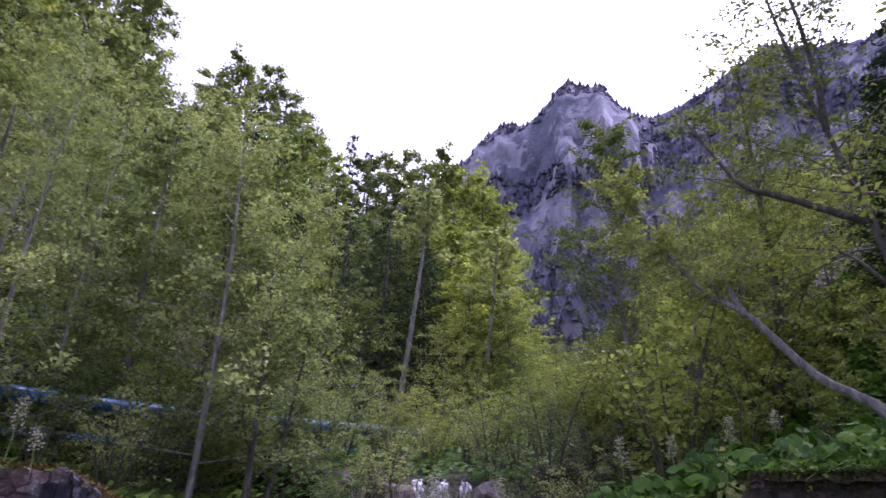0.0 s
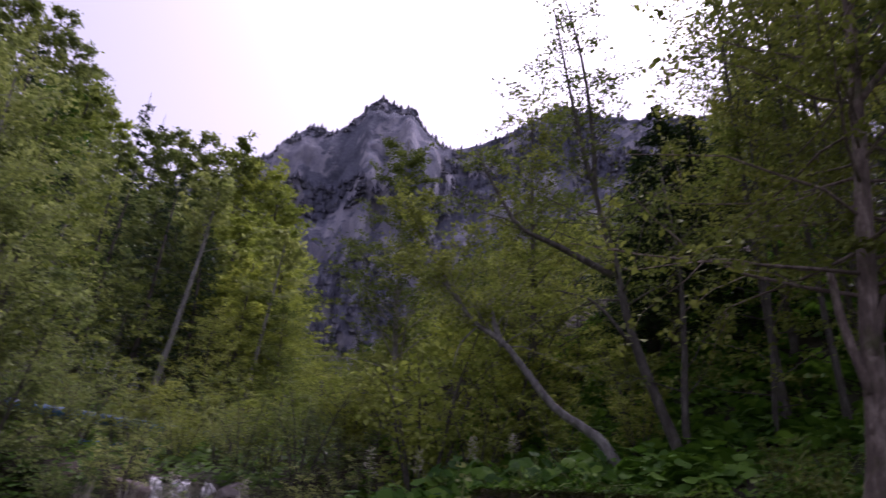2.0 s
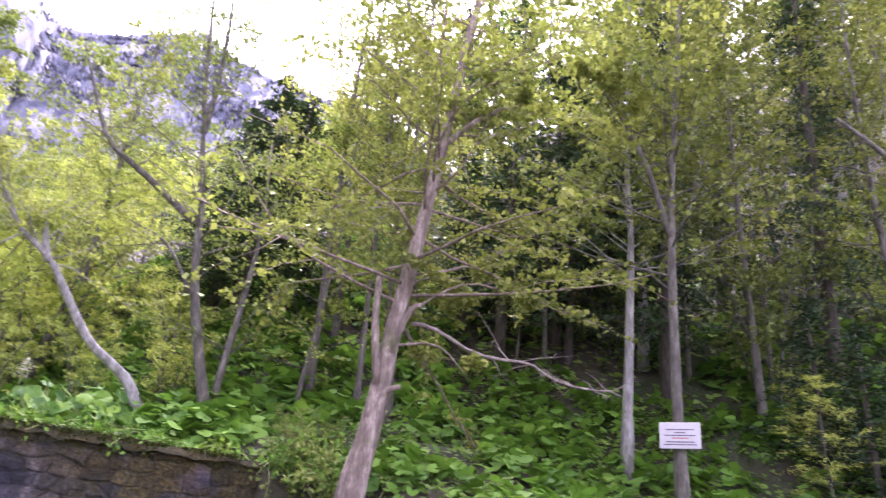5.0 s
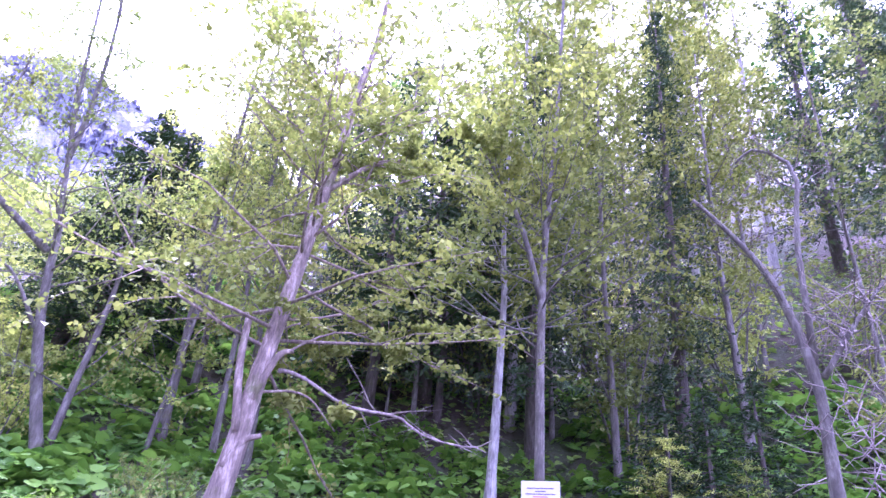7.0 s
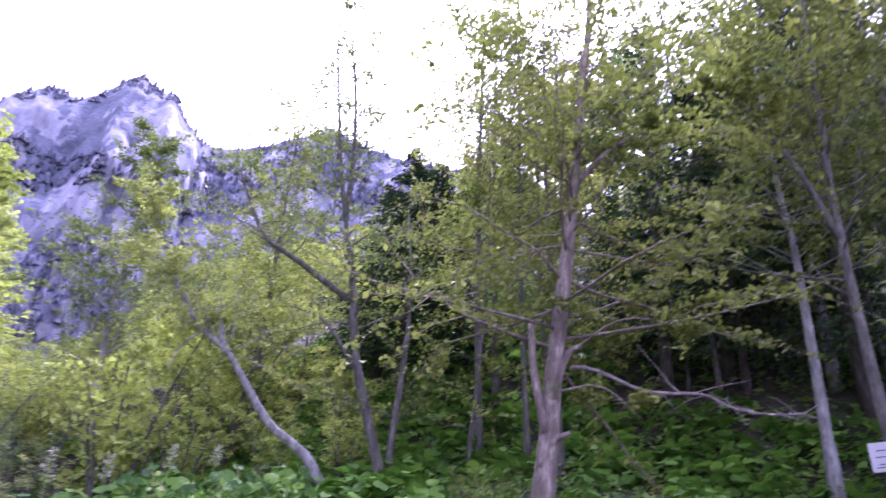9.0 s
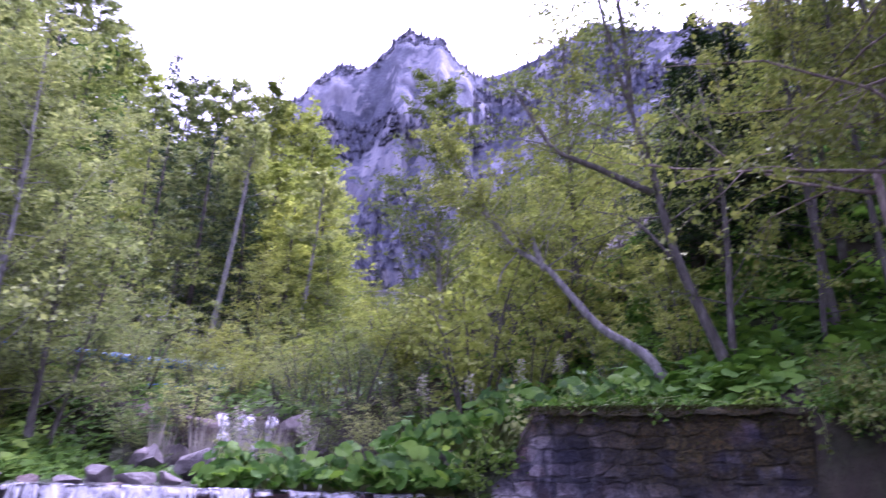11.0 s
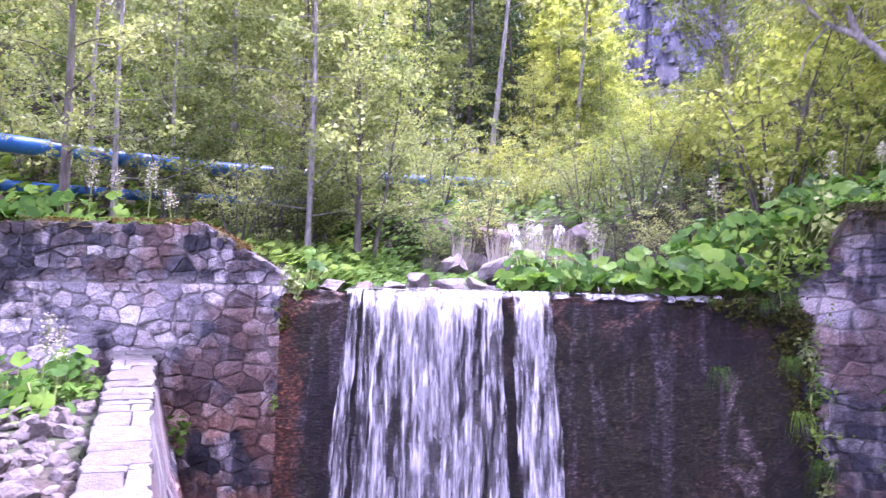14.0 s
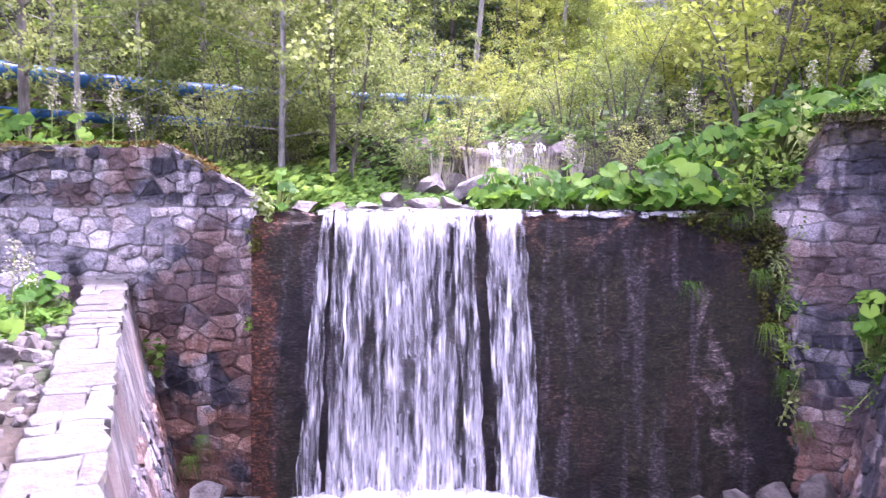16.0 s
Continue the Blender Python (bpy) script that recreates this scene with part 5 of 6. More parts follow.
woods(26, 12.5, 19, -9, 12, FINE, FINE, 0.8, 1.2, 2.6)
woods(200, 18, 38, -16, 36, [FIRS[0], FIRS[0], FORMS[0], FORMS[2], FORMS[3]], FAR[:3] + FIRS, 0.7, 1.25, 3.4)
for x, y in ((-1.5, 26), (0.2, 27.5), (2.2, 28), (-3.5, 25), (12.6, 5.5), (13.2, 4.2), (10.4, 10.4), (14.5, 3.4), (5.6, 33)):
    plant(x, y, FIRS, 0.8, 1.2, 0.5)
# thin young trees near the stream
YOUNG = []
for k, (leaf, h) in enumerate(((LEAF_GREY, 6.5), (LEAF, 5.5), (LEAF_LIME_LIT, 6.0))):
    ob = tree("young_tree", "thin young tree in pale spring leaf", [(0, 0, -0.3), (0.15, 0.05, h * 0.5), (0.1, 0.2, h)], 0.055, 0.01, BARK if k else BARK_PALE, leaf, 80 + k, first=0.12, count=28, length=2.3, size=0.052, per=30, spread=0.15, sides=6, rise=(-0.1, 0.5), group="young trees", light=True)
    ob["height"] = float(h)
    YOUNG.append(ob)
placed.clear()
for _ in range(70):
    plant(trng.uniform(-9.5, -2.2), trng.uniform(10.0, 21), YOUNG[:2], 0.75, 1.3, 1.35)
for _ in range(40):
    plant(trng.uniform(4.5, 12), trng.uniform(12.5, 24), YOUNG[1:], 0.7, 1.25, 1.7)
for _ in range(11):
    plant(trng.uniform(9, 14), trng.uniform(3.5, 11), YOUNG[1:], 0.7, 1.2, 1.7)
for x, y, s, k in ((2.3, 22.0, 0.75, 1), (-0.5, 22.3, 0.8, 1), (3.1, 23.6, 0.8, 2), (-2.4, 21.6, 1.2, 0)):
    c = copy_thing(YOUNG[k], pose(x, y, ground_z(x, y), 0, 0, x * 70))
    c.scale = (s, s, s)
for _ in range(60):
    r, a = trng.uniform(15.5, 23), radians(trng.uniform(20.5, 40))
    plant(r * math.sin(a), r * math.cos(a), [YOUNG[2], YOUNG[2], YOUNG[1]], 1.0, 1.7, 1.5)
for x, y, s in ((10.1, -0.25, 0.33), (10.25, -1.2, 0.28)):
    c = copy_thing(YOUNG[2], pose(x, y, ground_z(x, y), 0, 0, x * 80))
    c.scale = (s, s, s)
# bushes
BUSH = []
for k, leaf in enumerate((LEAF_LIME_LIT, LEAF, LEAF_LIME_LIT, LEAF_GREY)):
    rng = np.random.default_rng(60 + k)
    stems, at = [], []
    for q in range(7):
        tb = Tubes()
        stems.append(tb)
        az, ln = q * 0.9 + rng.uniform(-0.3, 0.3), rng.uniform(1.6, 3.0)
        top = Vector((math.cos(az) * ln * 0.45, math.sin(az) * ln * 0.45, ln))
        stem = spline([(0.1 * math.cos(az), 0.1 * math.sin(az), -0.2), top * 0.5 + Vector((0, 0, 0.2)), top], 8)
        tb.add(stem[::2] + [stem[-1]], [0.03, 0.024, 0.017, 0.01, 0.006], 4)
        at += boughs(rng, stem, 0.04, 0.15, 8, 0.95, (0.1, 0.9), tb, 0.13, 10, 3, light=True)
    ob = thing("bush", "leafy bright green hazel bush" if k != 3 else "pale green willow bush", "bush", group="bushes by the stream")
    for tb in stems:
        part("stem", tb.mesh("stem", BARK), ob)
    part("crown", leaves_mesh("crown", at, 0.064 if k != 3 else 0.048, leaf, rng), ob)
    ob["height"] = 3.0
    BUSH.append(ob)
placed.clear()
for _ in range(90):
    plant(trng.uniform(3.8, 12), trng.uniform(11.5, 25), BUSH[:3], 0.7, 1.5, 1.9)
for _ in range(160):
    plant(trng.uniform(-14, -2.6), trng.uniform(9.8, 22), BUSH[1:], 0.3, 0.75, 1.6)
for _ in range(60):
    plant(trng.uniform(-3, 4.5), trng.uniform(15.5, 24), BUSH[1:], 0.22, 0.45, 1.2)
for _ in range(40):
    plant(trng.uniform(11, 20), trng.uniform(-6, 12), BUSH[1:3], 0.5, 1.1, 2.4)
for x, y, s in ((0.3, 13.7, 0.6), (-0.5, 13.3, 0.55), (2.8, 13.2, 0.6), (3.4, 12.2, 0.55), (2.6, 15.4, 0.7), (3.6, 14.4, 0.8), (1.7, 13.1, 0.35), (1.1, 13.2, 0.3), (-3.4, 11.5, 0.62), (-4.6, 10.6, 0.5), (-2.7, 12.9, 0.7)):
    c = copy_thing(BUSH[3], pose(x, y, ground_z(x, y), 0, 0, x * 90))
    c.scale = (s, s, s)
for _ in range(46):
    r, a = trng.uniform(11.8, 17), radians(trng.uniform(21, 43))
    plant(r * math.sin(a), r * math.cos(a), [BUSH[0], BUSH[2]], 0.35, 0.65, 0.9)
for x, y, s, k in ((0.6, 15.2, 0.5, 3), (-0.9, 15.0, 0.6, 3), (1.4, 16.4, 0.5, 1), (2.4, 17.2, 0.6, 3), (3.3, 16.0, 0.7, 2), (0.2, 17.6, 0.5, 3), (1.5, 19.0, 0.55, 2), (3.2, 19.4, 0.7, 2), (-1.2, 17.8, 0.6, 1), (4.4, 17.8, 0.8, 0), (2.2, 21.0, 0.6, 1), (0.4, 20.4, 0.55, 3), (4.2, 13.4, 0.65, 3), (4.8, 15.2, 0.75, 0), (-5.8, 10.7, 0.6, 3), (-4.9, 11.5, 0.75, 1), (-3.7, 12.9, 0.85, 3), (-2.7, 14.0, 0.85, 1), (-1.7, 15.4, 0.8, 3), (-0.6, 16.5, 0.75, 3), (0.5, 18.0, 0.75, 1), (1.6, 19.8, 0.8, 3), (-6.7, 10.4, 0.5, 1)):
    c = copy_thing(BUSH[k], pose(x, y, ground_z(x, y), 0, 0, x * 130))
    c.scale = (s, s, s)
for ob in FORMS + MID + FAR + FINE + FIRS + [TALL_FIR] + YOUNG + BUSH:
    k = (FORMS + MID + FAR + FINE + FIRS + [TALL_FIR] + YOUNG + BUSH).index(ob)
    x, y = -9 - 1.6 * k, 34 + 5 * (k % 5)
    ob.matrix_basis = pose(x, y, ground_z(x, y))
    del ob["height"]
for ob in scene.objects:
    if "height" in ob:
        del ob["height"]


# ---- low growth ----
def round_leaf(at, nrm, r, rng, v, f, sides=9):
    """A broad wavy leaf with a notch at the stalk."""
    nrm = nrm.normalized()
    u = nrm.cross(Vector((rng.uniform(-1, 1), rng.uniform(-1, 1), 0.1))).normalized()
    w = nrm.cross(u)
    base = len(v)
    v.append(at - nrm * r * 0.12)
    for k in range(sides):
        a = 0.3 + (2 * math.pi - 0.6) * k / (sides - 1)
        q = r * (1 + 0.12 * math.sin(a * 3 + at.x * 9)) * (0.85 if k in (0, sides - 1) else 1)
        v.append(at + (u * math.cos(a) + w * math.sin(a)) * q + nrm * r * 0.12 * math.sin(a * 2 + at.y * 7) - nrm * r * 0.1)
    f += [(base, base + k, base + k + 1) for k in range(1, sides)]


def ruffled_leaf(at, nrm, r, rng):
    """A broad butterbur blade: folded along its midrib, ruffled at the margin, notched at the stalk."""
    nrm = nrm.normalized()
    u = nrm.cross(Vector((rng.uniform(-1, 1), rng.uniform(-1, 1), 0.1))).normalized()
    w = nrm.cross(u)
    n, ph, v = 18, rng.uniform(0, 6.28), [at - nrm * r * 0.16]
    fold, cup = rng.uniform(0.05, 0.2), rng.uniform(-0.22, 0.06)
    for ring, reach in ((1, 0.55), (2, 1.0)):
        for k in range(n):
            a = 0.22 + (2 * math.pi - 0.44) * k / (n - 1)
            q = r * reach * (1 + 0.07 * math.sin(a * 5 + ph)) * (0.8 if k in (0, n - 1) else 1)
            lift = fold * abs(math.sin(a)) * reach + cup * reach * reach + (0.075 * math.sin(k * 2.1 + ph) if ring == 2 else 0.03 * (-1) ** k)
            v.append(at + (u * math.cos(a) + w * math.sin(a)) * q + nrm * r * lift)
    f = [(0, 1 + k, 2 + k) for k in range(n - 1)] + [(1 + k, 1 + n + k, 2 + n + k, 2 + k) for k in range(n - 1)]
    return v, f


def butterbur(x, y, z, n, r, spread, seed, height=0.5):
    rng = random.Random(seed)
    ob = thing("butterbur", "clump of broad round green butterbur leaves", "plant", pose(x, y, z), "butterbur clumps")
    for _ in range(int(n * 2.1)):
        a, d = rng.uniform(0, 6.28), spread * math.sqrt(rng.random())
        dome = height * (1.05 - 0.85 * (d / spread) ** 2)
        top = Vector((math.cos(a) * d * 1.15, math.sin(a) * d, dome * rng.uniform(0.35, 1.05) + 0.02))
        if rng.random() < 0.3:
            top = Vector((rng.uniform(-1.1, 1.1) * spread, -spread * rng.uniform(0.7, 1.1), height * rng.uniform(0.02, 0.3)))
        way = Vector((math.cos(a) * (0.3 + d / spread), math.sin(a) * (0.3 + d / spread) - 0.5, 1.0)) + Vector((rng.uniform(-0.25, 0.25), rng.uniform(-0.25, 0.25), 0))
        v, f = ruffled_leaf(top, way, r * rng.uniform(0.5, 0.95), rng)
        lf = part("leaf", mesh_from("leaf", v, f, BUTTERBUR), ob)
        tb = Tubes()
        tb.add([(top.x * 0.3, top.y * 0.3, -0.25), (top.x * 0.7, top.y * 0.7, top.z * 0.5), tuple(top - Vector((0, 0, 0.02)))], [0.012, 0.01, 0.007], 4)
        part("stalk", tb.mesh("stalk", STALK), lf)
    return ob


for k, (x, y, z, n, r, sp) in enumerate(((0.7, 9.1, 1.75, 26, 0.13, 0.36), (1.2, 9.05, 1.78, 26, 0.13, 0.4), (1.7, 9.05, 1.8, 20, 0.14, 0.36), (2.15, 9.0, 1.8, 26, 0.14, 0.4), (2.7, 8.95, 1.8, 32, 0.16, 0.45), (3.2, 9.0, 1.85, 32, 0.16, 0.48),
        (3.2, 9.7, 2.25, 28, 0.145, 0.5), (3.8, 9.6, 2.4, 30, 0.145, 0.5), (4.4, 9.5, 2.65, 30, 0.145, 0.5), (5.0, 9.3, 2.85, 30, 0.145, 0.5), (5.6, 8.9, 3.0, 28, 0.145, 0.5), (5.0, 10.0, 3.0, 22, 0.145, 0.5), (6.2, 8.5, 3.05, 26, 0.14, 0.5), (5.7, 6.6, 0.75, 16, 0.14, 0.35), (4.72, 7.72, 0.33, 18, 0.13, 0.26), (4.95, 7.35, 0.62, 10, 0.12, 0.2),
        (-6.5, 9.1, 2.5, 24, 0.16, 0.45), (-5.95, 9.1, 2.5, 22, 0.16, 0.42), (-7.1, 9.1, 2.5, 24, 0.16, 0.45), (-7.7, 9.1, 2.5, 22, 0.16, 0.45), (-5.4, 9.15, 2.48, 16, 0.14, 0.38), (-4.8, 9.2, 2.4, 10, 0.12, 0.35),
        (-4.9, 7.3, 0.45, 26, 0.12, 0.42), (-5.6, 7.1, 0.4, 24, 0.12, 0.45), (-4.25, 6.9, 0.35, 20, 0.11, 0.3), (-4.5, 7.7, 0.5, 18, 0.11, 0.32), (-6.3, 7.4, 0.45, 22, 0.12, 0.45), (-2.15, 9.0, 1.72, 9, 0.1, 0.22))):
    butterbur(x, y, z, n, r, sp, 100 + k)


def herbs(name, label, count, box, size, mat, seed, high=(0.08, 0.4), keep=None, sides=7):
    rng = random.Random(seed)
    v, f = [], []
    while count:
        x, y = rng.uniform(box[0], box[1]), rng.uniform(box[2], box[3])
        if keep and not keep(x, y):
            continue
        count -= 1
        z = ground_z(x, y) + rng.uniform(*high)
        round_leaf(Vector((x, y, z)), Vector((rng.uniform(-0.6, 0.4) - 0.3, rng.uniform(-0.6, 0.4) - 0.2, 1)), size * rng.uniform(0.5, 1.3), rng, v, f, sides)
    me = mesh_from(name, v, f, mat)
    return tagged(part(name, me), label, "plants", kind="stuff")


def clumps(name, label, count, box, leaf, wide, high, mat, seed, keep, sides=8):
    """Broad-leaved plants in domed clumps, with bare ground between."""
    rng = random.Random(seed)
    v, f = [], []
    while count:
        x, y = rng.uniform(box[0], box[1]), rng.uniform(box[2], box[3])
        if not keep(x, y):
            continue
        count -= 1
        big = rng.uniform(0.55, 1.3)
        for _ in range(rng.randint(9, 20)):
            a, d = rng.uniform(0, 6.28), math.sqrt(rng.random())
            px, py = x + math.cos(a) * d * wide * big, y + math.sin(a) * d * wide * big
            at = Vector((px, py, ground_z(px, py) + high * big * (1.05 - 0.8 * d * d) * rng.uniform(0.45, 1.05)))
            tilt = Vector((math.cos(a) * d + rng.uniform(-0.4, 0.4), math.sin(a) * d + rng.uniform(-0.4, 0.4), 0.9))
            round_leaf(at, tilt, leaf * big * rng.uniform(0.6, 1.25), rng, v, f, sides)
    return tagged(part(name, mesh_from(name, v, f, mat)), label, "plants", kind="stuff")


def on_right(x, y):
    return behind_walls(x, y) > 0.9 and noise.noise((x * 0.5, y * 0.5, 7)) + 0.6 * noise.noise((x * 1.3, y * 1.3, 2)) > -0.22


def open_soil(x, y):
    return behind_walls(x, y) > 0.9 and noise.noise((x * 0.7, y * 0.7, 5)) + 0.5 * noise.noise((x * 1.9, y * 1.9, 1)) > -0.18



clumps("slope_butterbur", "clumps of butterbur covering the slope under the trees", 1200, (4.3, 15, -4, 15), 0.098, 0.34, 0.42, SLOPE_LEAF, 1, on_right)
clumps("upper_butterbur", "butterbur and broad herbs on the slope behind the alders", 520, (6.2, 14.5, 7.2, 15), 0.1, 0.36, 0.4, SLOPE_LEAF, 4, lambda x, y: behind_walls(x, y) > 0.9)
herbs("slope_herbs", "low green herbs and seedlings on the slope", 12000, (4.0, 18, -5, 16), 0.045, HERB, 2, (0.02, 0.25), open_soil, 6)
herbs("bank_herbs", "low green herbs on the wooded bank", 14000, (-13, -1.6, 9.2, 22), 0.085, HERB, 3, (0.02, 0.35), None, 6)


# rocks
def boulder(x, y, z, r, seed, squash=0.7, mat=ROCK):
    rng = np.random.default_rng(seed)
    bm = bmesh.new()
    bmesh.ops.create_icosphere(bm, subdivisions=3, radius=1)
    off = Vector(rng.uniform(0, 50, 3))
    cuts = [Vector(rng.normal(size=3)).normalized() for _ in range(11 if mat is ROCK else 16)]
    flat = 0.5 if mat is ROCK else 0.42
    for v in bm.verts:
        p = v.co.copy()
        for c in cuts:
            d = p.dot(c)
            if d > flat:
                p -= c * (d - flat) * 0.98
        v.co = p * (1.1 + 0.12 * noise.noise(p * 1.3 + off) + 0.05 * noise.noise(p * 7 + off))
    bmesh.ops.scale(bm, vec=(r, r * rng.uniform(0.7, 1.0), r * squash), verts=bm.verts)
    me = bpy.data.meshes.new("boulder")
    bm.to_mesh(me)
    bm.free()
    me.materials.append(mat)
    ob = part("boulder", me, None, "", pose(x, y, z, 0, 0, rng.uniform(0, 360)))
    return tagged(ob, "angular pale stream boulder", "rock", "boulders of the stream")


for k, (x, y, z, r, q) in enumerate(((-1.85, 9.1, 1.78, 0.26, 0.5), (-1.45, 9.3, 1.75, 0.22, 0.6), (-1.05, 9.15, 1.76, 0.24, 0.6), (-0.75, 9.45, 1.85, 0.27, 0.8), (-0.3, 9.2, 1.8, 0.25, 0.6), (0.05, 9.3, 1.8, 0.2, 0.7), (-0.55, 9.0, 1.72, 0.15, 0.6),
        (3.6, 9.35, 2.2, 0.35, 0.6), (4.6, 9.6, 2.8, 0.35, 0.6), (0.35, 10.6, 2.0, 0.4, 0.9), (-0.2, 12.2, 2.2, 0.3, 0.8),
        (-4.7, 5.6, 0.25, 0.4, 0.6), (-5.3, 6.0, 0.3, 0.45, 0.6), (-4.0, 5.0, 0.15, 0.35, 0.6), (-3.6, 4.3, 0.1, 0.3, 0.6), (-4.6, 4.7, 0.15, 0.4, 0.6), (-2.75, 7.9, -1.55, 0.35, 0.7), (-2.3, 8.0, -1.7, 0.25, 0.7), (-2.6, 7.3, -1.7, 0.3, 0.7),
        (1.5, 7.9, -1.68, 0.22, 0.45), (1.95, 7.85, -1.68, 0.24, 0.45), (2.4, 7.9, -1.67, 0.25, 0.45), (2.9, 7.95, -1.66, 0.32, 0.55), (3.35, 7.95, -1.64, 0.38, 0.6), (3.8, 8.0, -1.62, 0.42, 0.75), (4.2, 7.9, -1.62, 0.45, 0.8))):
    boulder(x, y, z, r, 200 + k, q, RUBBLE if (x < -3 and z > 0) or (x > 1 and z < 0) else ROCK)

rk = random.Random(31)
for k in range(90):
    y = rk.uniform(3.4, 6.9)
    x = -4.35 + 0.425 * (8.3 - y) - 0.35 - abs(rk.gauss(0, 0.75))
    boulder(x, y, ground_z(x, y) + 0.02, rk.uniform(0.08, 0.27), 700 + k, rk.uniform(0.5, 0.9), RUBBLE)
for k in range(70):
    y = rk.uniform(2.6, 7.2)
    x = -4.4 + 0.425 * (8.45 - y) - rk.uniform(0, 0.5)
    boulder(x, y, ground_z(x, y) + 0.01, rk.uniform(0.08, 0.2), 800 + k, rk.uniform(0.5, 0.9), RUBBLE)
herbs("bank_plants", "low plants among the rubble beside the wall", 1300, (-7.5, -3.2, 6.2, 8.2), 0.05, HERB, 6, (0.02, 0.16), lambda x, y: x < -4.2 + 0.425 * (8.3 - y) - 0.2 and noise.noise((x, y, 4)) > -0.1, 6)
herbs("stream_bank_plants", "low plants along the stream above the weir", 3500, (-2.6, 0.2, 9.5, 14.5), 0.07, HERB, 7, (0.02, 0.3), lambda x, y: noise.noise((x * 0.8, y * 0.8, 2)) > -0.35, 7)
herbs("upper_slope_plants", "ferns and seedlings high on the slope", 7000, (12, 24, -9, 12), 0.09, HERB, 8, (0.02, 0.4), None, 7)

herbs("valley_plants", "low plants over the valley floor by the pipes", 6000, (-3, 7, 14.5, 26), 0.09, HERB, 9, (0.02, 0.4), None, 6)
herbs("verge_plants", "herbs and grass round the foot of the old tree", 4500, (6.0, 12.5, -4, 6.6), 0.05, HERB, 10, (0.02, 0.25), lambda x, y: ground_z(x, y) > 1.2 and noise.noise((x * 0.9, y * 0.9, 3)) > -0.2, 7)
for x, y, s in ((7.4, 6.1, 0.25), (7.2, 5.75, 0.2), (7.9, 5.9, 0.22)):
    c = copy_thing(BUSH[1], pose(x, y, ground_z(x, y), 0, 0, x * 60))
    c.scale = (s, s, s)

# ---- the sign ----
sign = thing("sign", "small white notice board nailed to a slim trunk", "sign", pose(9.545, 1.47, 3.65, 0, 0, -88))


def slab(name, w, h, d, mat, parent, m, label=""):
    bm = bmesh.new()
    bmesh.ops.create_cube(bm, size=1)
    bmesh.ops.scale(bm, vec=(w, d, h), verts=bm.verts)
    bmesh.ops.bevel(bm, geom=bm.edges[:], offset=min(d * 0.3, 0.004), segments=1, affect="EDGES")
    me = bpy.data.meshes.new(name)
    bm.to_mesh(me)
    bm.free()
    me.materials.append(mat)
    return part(name, me, parent, label, m)


slab("board", 0.52, 0.34, 0.012, SIGN_WHITE, sign, pose(0, 0, 0))
for z, w, mat in ((0.075, 0.36, SIGN_INK), (0.035, 0.14, SIGN_INK), (0.0, 0.4, SIGN_INK), (-0.035, 0.2, SIGN_RED), (-0.085, 0.36, SIGN_INK), (-0.12, 0.42, SIGN_INK)):
    slab("text_bar", w, 0.014, 0.004, mat, sign, pose(0.0, -0.008, z))

# the fallen dead branch
tb = Tubes()
line = spline([(7.3, 4.4, 4.62), (7.52, 4.11, 4.54), (7.89, 3.36, 4.28), (8.1, 2.82, 4.11), (8.3, 2.2, 3.95), (8.36, 1.95, 3.86)], 18)
line = [p + Vector((0, 0.05 * math.sin(i * 1.3), 0.05 * math.sin(i * 0.9))) for i, p in enumerate(line)]
brng = np.random.default_rng(9)
tb.add(line, [0.03 - 0.0014 * i for i in range(18)], 7, 0.1, brng)
twigs = boughs(brng, line, 0.05, 0.35, 12, 0.8, (-0.5, 0.5), tb, 0.1, 1, 3)
fallen = thing("fallen_branch", "bleached dead branch hanging from the old tree", "branch")
part("branch", tb.mesh("branch", DEADWOOD), fallen)

# ---- tall seed heads, reeds and hanging grass ----
def seed_stalk(x, y, z, h, seed, lean=0.05):
    rng = np.random.default_rng(seed)
    ob = thing("seed_stalk", "tall pale butterbur stalk with fluffy seed head", "plant", pose(x, y, z), "seed stalks")
    tb = Tubes()
    line = spline([(0, 0, -0.1), (lean * 0.5, 0, h * 0.5), (lean, 0.02, h)], 8)
    tb.add(line, [0.008 - 0.0007 * i for i in range(8)], 5)
    at = []
    for k in range(14):
        s = 0.55 + 0.45 * k / 14
        p = Vector((lean * s, 0, h * s))
        a = k * 2.4
        q = p + Vector((math.cos(a), math.sin(a), 0.5)) * 0.09 * (1.25 - s) / 0.5
        tb.add([p, q], [0.004, 0.002], 3)
        at += [p.lerp(q, 0.6) + Vector(rng.normal(size=3)) * 0.024 for _ in range(8)]
    part("stalk", tb.mesh("stalk", STALK), ob)
    tagged(part("seed_head", leaves_mesh("seed_head", at, 0.023, BLOSSOM, rng, 0.2, 1.2), ob, "fluffy beige seed head"), kind="stuff")
    return ob


for k, (x, y, z, h) in enumerate(((-5.15, 9.15, 2.45, 1.0), (-4.75, 9.2, 2.45, 0.85), (-4.35, 9.15, 2.45, 0.95), (-4.05, 9.25, 2.45, 0.6), (-4.6, 7.35, 0.4, 1.0), (-4.45, 7.5, 0.45, 0.8),
        (1.6, 9.5, 1.9, 0.85), (4.2, 9.8, 2.7, 0.8), (4.9, 9.6, 3.0, 0.75), (3.6, 10.2, 2.6, 0.9), (5.6, 9.6, 3.2, 0.7), (0.9, 10.4, 2.0, 0.9))):
    seed_stalk(x, y, z, h, 300 + k, 0.06 * (-1) ** k)


